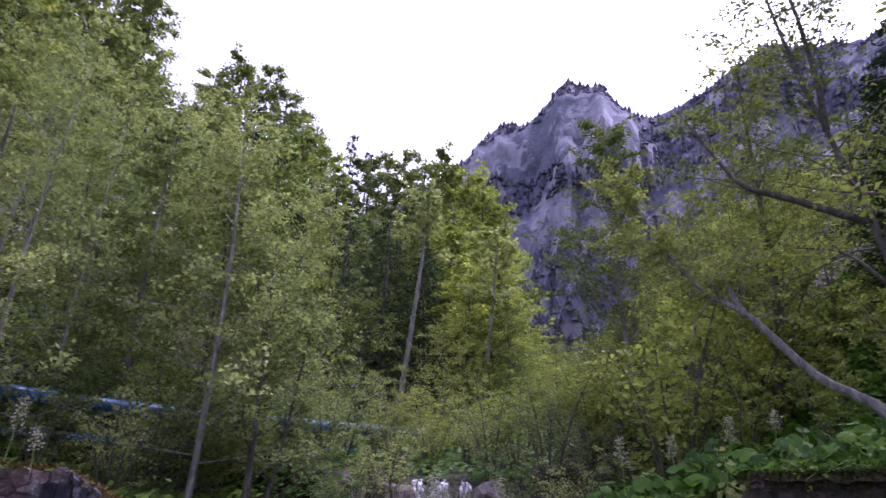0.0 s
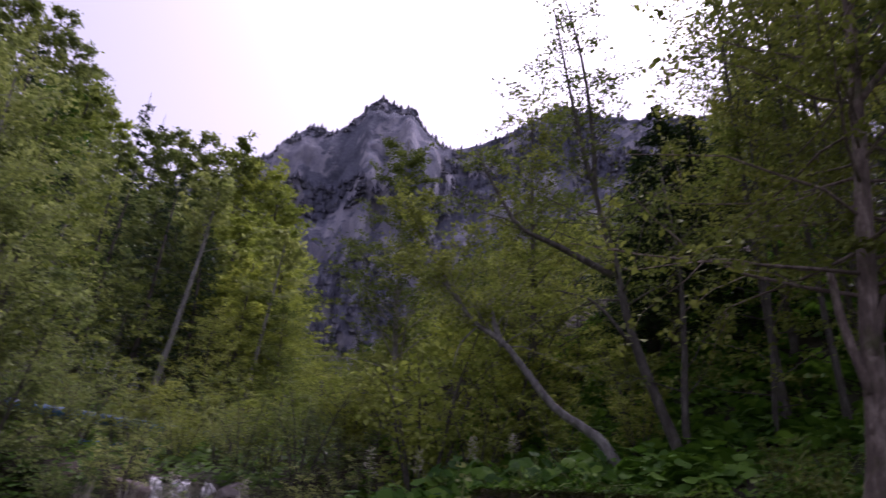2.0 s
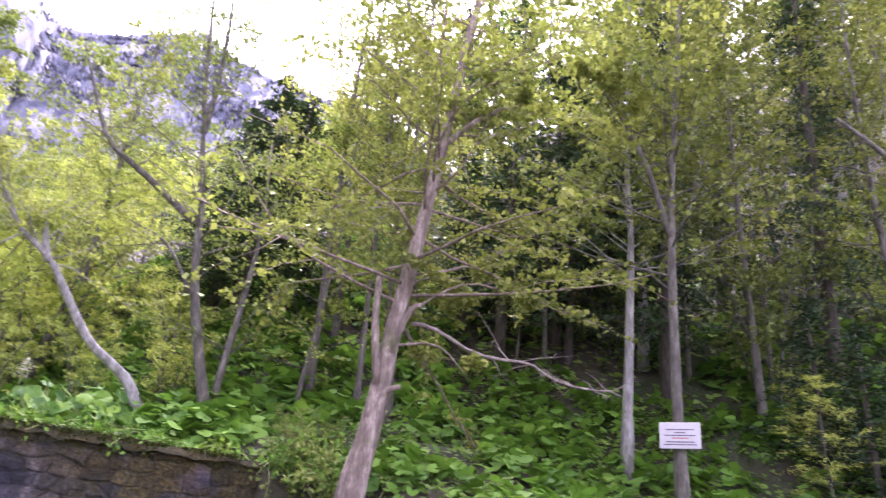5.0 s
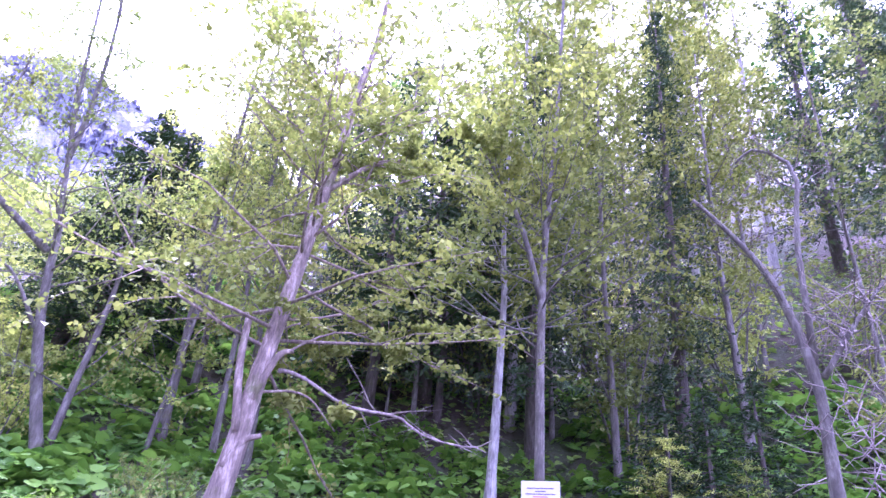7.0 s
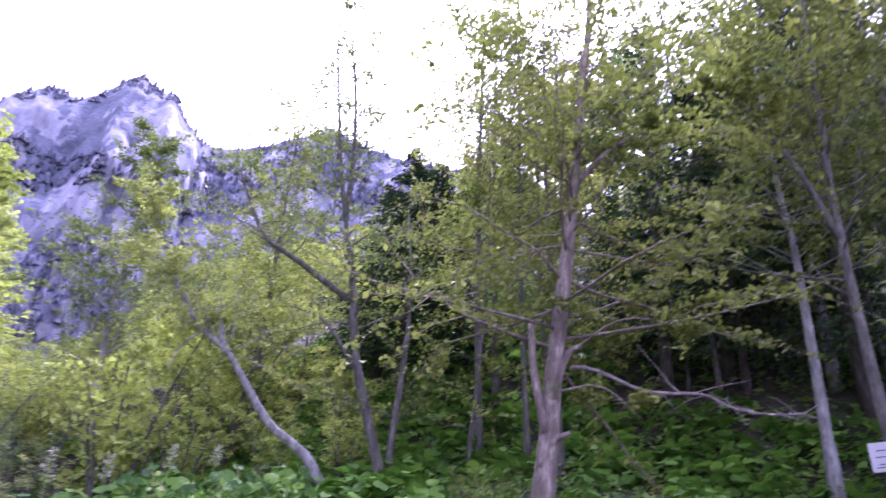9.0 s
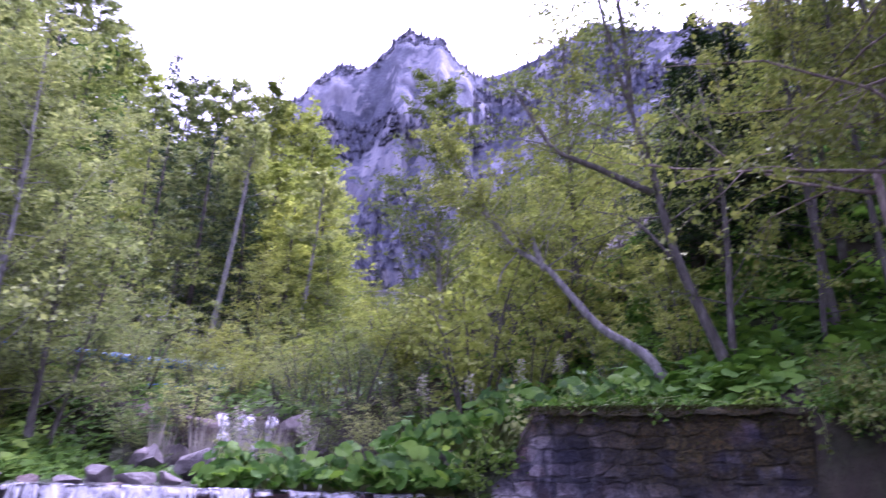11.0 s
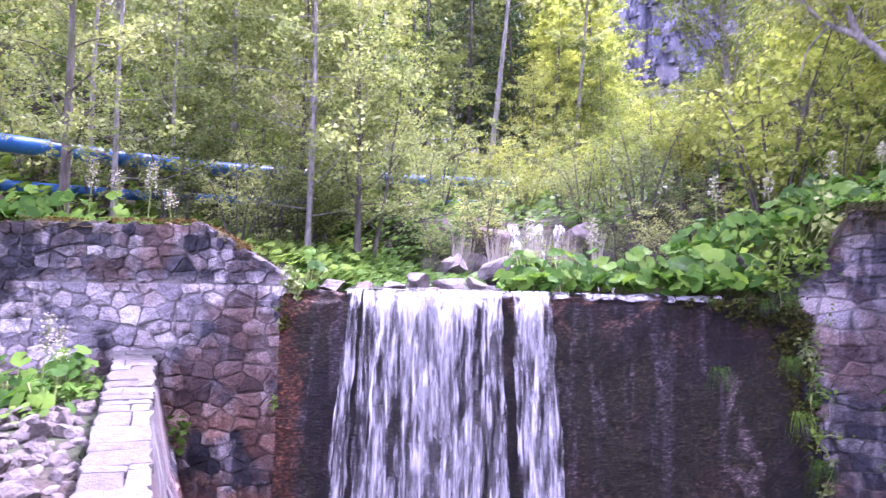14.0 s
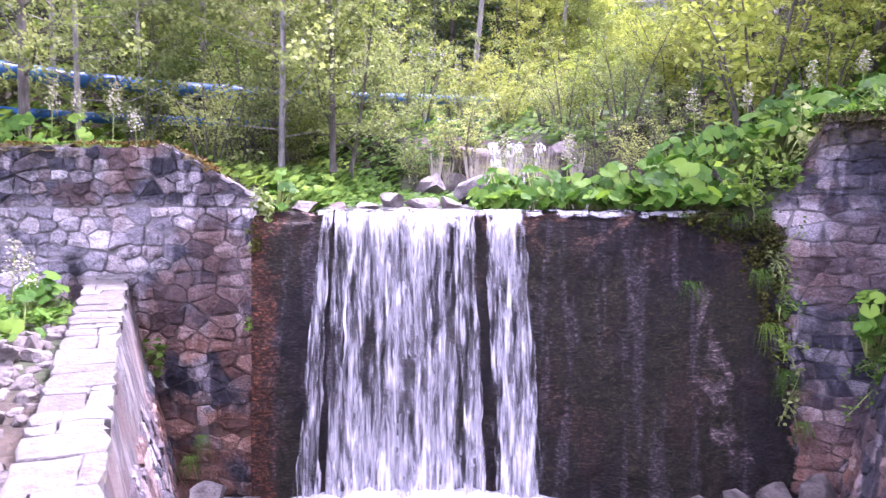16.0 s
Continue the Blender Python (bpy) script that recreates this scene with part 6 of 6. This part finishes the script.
def tuft(name, label, x, y, z, n, ln, mat, seed, fall=1.0, out=0.6, w=0.0035):
    """A tuft of blades; fall above 1 hangs them down a wall."""
    rng = random.Random(seed)
    v, f = [], []
    for _ in range(n if fall < 1 else n // 2):
        a, s = rng.uniform(0, 6.28), ln * rng.uniform(0.3, 1.25)
        dx, dy = math.cos(a) * out * s * (0.75 if fall > 1 else 1), math.sin(a) * out * s * (0.4 if fall > 1 else 1) - 0.06 * fall
        base = len(v)
        for t in (0, 0.35, 0.7, 1.0):
            px, py, pz = x + dx * t + rng.uniform(-0.012, 0.012) + (math.sin(a * 9) * 0.05 if fall > 1 else 0), y + dy * t, z + s * (0.9 * t - fall * t * t)
            ww = w * (1 - t * 0.85)
            v += [(px - ww, py, pz), (px + ww, py, pz)]
        f += [(base + 2 * k, base + 2 * k + 1, base + 2 * k + 3, base + 2 * k + 2) for k in range(3)]
    return tagged(part(name, mesh_from(name, v, f, mat)), label, "grass")


for k, (x, y, z, n, ln) in enumerate(((2.92, 8.4, 0.85, 70, 0.3), (3.85, 8.36, 0.35, 120, 0.34), (4.05, 8.3, -0.2, 130, 0.4), (3.75, 8.4, 1.0, 110, 0.28), (3.5, 8.5, 1.68, 120, 0.24), (3.8, 8.5, 1.72, 130, 0.28), (2.9, 8.52, 1.68, 90, 0.14), (3.2, 8.52, 1.68, 90, 0.18), (-3.0, 8.2, -1.2, 120, 0.34), (-2.9, 8.2, -0.95, 90, 0.3), (4.2, 8.25, -0.8, 90, 0.3))):
    tuft("grass_tuft", "tuft of long green grass hanging from the weir", x, y, z, n, ln, HERB, 400 + k, 1.7)
for k in range(13):
    x = -0.2 + 2.6 * k / 12
    tuft("reed_clump", "clump of dry straw-coloured reeds beside the cascade", x, 13.0 + 0.5 * (k % 3), ground_z(x, 13.2) + 0.02, 95, 1.0, REED, 420 + k, 0.05, 0.14, 0.006)


def leafy_spray(x, y, z, n, spread, size, mat, seed, label, squash=(1, 1, 1), stems=9):
    rng = np.random.default_rng(seed)
    ob = thing("hanging_plant", label, "plant", pose(x, y, z))
    tb, at = Tubes(), []
    for _ in range(stems):
        d = Vector(rng.normal(size=3))
        d = Vector((d.x * squash[0], -abs(d.y) * squash[1], d.z * squash[2])) * spread
        tb.add([(0, 0.1, 0), d * 0.5 + Vector((0, 0, 0.05)), d], [0.008, 0.006, 0.003], 4)
        at += [d * rng.uniform(0.3, 1.1) + Vector(rng.normal(size=3)) * spread * 0.25 for _ in range(n // stems)]
    part("stem", tb.mesh("stem", STALK), ob)
    part("foliage", leaves_mesh("foliage", at, size, mat, rng, 0.6, 1.2), ob)
    return ob


for k, (x, y, z, n, sp, size) in enumerate(((-2.25, 8.55, 1.75, 60, 0.16, 0.09), (-3.45, 8.35, 0.0, 40, 0.14, 0.09), (-2.35, 8.3, 0.35, 14, 0.06, 0.06), (3.95, 8.4, 1.15, 90, 0.2, 0.05), (4.0, 8.35, 0.6, 90, 0.2, 0.05), (4.05, 8.3, 0.05, 80, 0.18, 0.05), (4.1, 8.3, -0.6, 60, 0.16, 0.05),
        (3.7, 8.5, 1.95, 120, 0.3, 0.08), (4.1, 8.5, 2.25, 120, 0.3, 0.08), (4.3, 8.55, 2.6, 90, 0.28, 0.07))):
    leafy_spray(x, y, z, n, sp, size, HERB if k % 3 else LEAF_GREY, 500 + k, "small leafy plant rooted in the masonry", (0.7, 0.5, 1.0))

MOSS_OCHRE = leaf_material("ochre_moss_tufts", (0.06, 0.04, 0.012), (0.1, 0.07, 0.018), (0.15, 0.115, 0.03), 0.2, 0.8)
MOSSY = leaf_material("hanging_moss", (0.03, 0.035, 0.010), (0.055, 0.06, 0.015), (0.09, 0.10, 0.025), 0.2, 0.8)
for k, (x, z, n, w, h) in enumerate(((3.5, 1.55, 900, 0.45, 0.16), (3.85, 1.2, 1300, 0.3, 0.4), (3.95, 0.4, 1300, 0.22, 0.5), (4.05, -0.5, 1100, 0.2, 0.5), (2.9, 1.62, 500, 0.4, 0.06), (-2.3, 1.2, 300, 0.08, 0.3))):
    rng = np.random.default_rng(900 + k)
    at = [Vector((x + rng.normal() * w * 0.5, FACE - 0.03 - abs(rng.normal()) * 0.05, z + rng.normal() * h * 0.6)) for _ in range(n)]
    at = [p for p in at if noise.noise((p.x * 5, p.z * 4, k)) > -0.12]
    tagged(part("moss_mat", leaves_mesh("moss_mat", at, 0.03, MOSSY, rng, 0.2, 1.6)), "dark olive moss hanging on the wet weir", "moss", kind="stuff")

# fuzz of moss along the right wall's crown and the left wall's shoulder
for k, (a, b, n, deep) in enumerate((((WALL_R[0].x + 0.38, WALL_R[0].y - 0.26, 2.8), (WALL_R[1].x, WALL_R[1].y, 2.8), 3600, 0.16), ((-3.5, FACE + 0.1, 2.55), (-2.8, FACE + 0.1, 2.2), 700, 0.05), ((-7.5, FACE + 0.1, 2.53), (-3.6, FACE + 0.1, 2.53), 900, 0.05))):
    rng = np.random.default_rng(950 + k)
    at = [Vector(a).lerp(Vector(b), rng.random()) + Vector((rng.normal() * 0.05, rng.normal() * 0.09, -abs(rng.normal()) * deep * rng.random() + 0.03)) for _ in range(n)]
    at = [p for p in at if noise.noise((p.x * 2.2, p.y * 2.2, k)) > -0.15]
    tagged(part("moss_mat", leaves_mesh("moss_mat", at, 0.028, MOSSY if k == 0 else MOSS_OCHRE, rng, 0.4, 1.6)), "tufted moss along the crown of the stone wall", "moss", kind="stuff")

vrng = random.Random(66)
for k in range(60):
    y = vrng.uniform(1.5, 6.25)
    want = vrng.uniform(0.3, 2.3)
    x = 6.0
    while ground_z(x, y) < want and x < 9.5:
        x += 0.04
    plant_leaf = (HERB, LEAF, SLOPE_LEAF)[k % 3]
    leafy_spray(x - 0.05, y - 0.05, ground_z(x, y) + 0.05, 110, 0.26, 0.055, plant_leaf, 1000 + k, "leafy green plant on the steep bank", (1.0, 0.8, 0.8), 7)

for k in range(12):
    s = k / 11
    p = WALL_R[0].lerp(WALL_R[1], 0.2 + 0.8 * s)
    leafy_spray(p.x + 0.15, p.y + 0.2, 2.84, 90, 0.24, 0.055, (SLOPE_LEAF, HERB)[k % 2], 1100 + k, "leafy plant spilling over the wall's mossy crown", (1.2, 0.9, 0.5), 7)
for k, (x, y, z) in enumerate(((4.68, 7.6, 0.0), (4.8, 7.55, 0.1), (4.72, 7.6, -0.25))):
    leafy_spray(x, y, z, 120, 0.2, 0.05, HERB, 1150 + k, "leafy plant hanging down the low wall", (0.8, 0.5, 1.1), 8)

# cascade above the weir
cascade = thing("cascade", "small white cascade between rocks up the stream", "waterfall")
for k, (x0, w) in enumerate(((0.95, 0.2), (1.4, 0.3), (1.9, 0.22))):
    v, f = [], []
    for j in range(17):
        t = j / 16
        for c in range(7):
            u = c / 6 - 0.5
            v.append((x0 + u * w * (1 + 0.5 * t) + 0.06 * noise.noise((k * 3, t * 5, c * 0.4)), 14.5 - 0.8 * t - 0.12 * noise.noise((k, t * 3, c * 0.7)), 3.2 + 0.08 * noise.noise((k, c * 0.5, 3)) - 1.0 * t ** 1.3))
    f = [(j * 7 + c, j * 7 + c + 1, j * 7 + c + 8, j * 7 + c + 7) for j in range(16) for c in range(6)]
    part("water_strand", mesh_from("water_strand", v, f, WATER_FALL), cascade)
for k, (x, y, z, r, q) in enumerate(((0.6, 14.1, 2.8, 0.5, 0.9), (2.3, 14.2, 2.9, 0.5, 0.8), (0.2, 13.6, 2.3, 0.4, 0.9), (2.7, 13.7, 2.5, 0.4, 0.7), (-0.3, 12.4, 2.15, 0.35, 1.1), (1.5, 12.9, 2.1, 0.3, 0.6))):
    boulder(x, y, z, r, 260 + k, q)

# conifers and brush on the right slope
for x, y, h, k in ((10.45, -0.75, 2.7, 1), (11.0, -1.5, 2.8, 1), (11.2, -0.2, 2.9, 1), (13.4, 4.6, 8.0, 1), (14.2, 3.6, 8.5, 0)):
    c = copy_thing(FIRS[k], pose(x, y, ground_z(x, y), 0, 0, x * 77))
    s = h / (13, 9)[k]
    c.scale = (s * 1.7, s * 1.7, s)
for x, y, s in ((11.4, -0.2, 0.6),):
    c = copy_thing(BUSH[0], pose(x, y, ground_z(x, y), 0, 0, x * 50))
    c.scale = (s * 0.8, s * 0.8, s * 0.85)
for x, y, s in ((18.5, -7.0, 0.95), (20.5, -9.5, 1.05), (22.0, -6.0, 0.9)):
    c = copy_thing(TALL_FIR, pose(x, y, ground_z(x, y), 0, 0, x * 77))
    c.scale = (s, s, s)
brush_rng = np.random.default_rng(77)
dry = thing("dry_brush", "tangle of dry pinkish-grey twigs by the snag", "brush")
for k in range(110):
    p = Vector((10.15 + brush_rng.normal() * 0.25, -2.75 + brush_rng.normal() * 0.3, 3.9 + brush_rng.random() * 2.8))
    way = Vector((brush_rng.normal() * 0.4, brush_rng.normal(), brush_rng.normal() * 0.7))
    pts = [p.copy()]
    for _ in range(4):
        way = (way + Vector(brush_rng.normal(size=3)) * 0.5).normalized()
        p = p + way * 0.24
        pts.append(p.copy())
    brush = Tubes()
    brush.add(pts, [0.011, 0.009, 0.007, 0.005, 0.002], 3)
    part("twig", brush.mesh("twig", DEADWOOD), dry)
# fallen log and dark rocks high on the slope
log = Tubes()
log.add([(18.7, 0.2, 10.9), (18.8, 1.0, 11.0), (18.7, 2.1, 10.95)], [0.16, 0.15, 0.12], 9, 0.06, np.random.default_rng(3))
fallen_log = thing("fallen_log", "pale fallen log among dark rocks on the slope", "log")
part("log", log.mesh("log", DEADWOOD), fallen_log)
for k, (x, y, z, r) in enumerate(((18.8, 0.7, 10.6, 0.5), (18.6, 1.3, 10.3, 0.6), (18.3, 0.4, 9.9, 0.55), (18.2, 1.0, 9.5, 0.5), (18.9, 1.8, 10.5, 0.5))):
    boulder(x, y, z, r, 280 + k, 0.8)
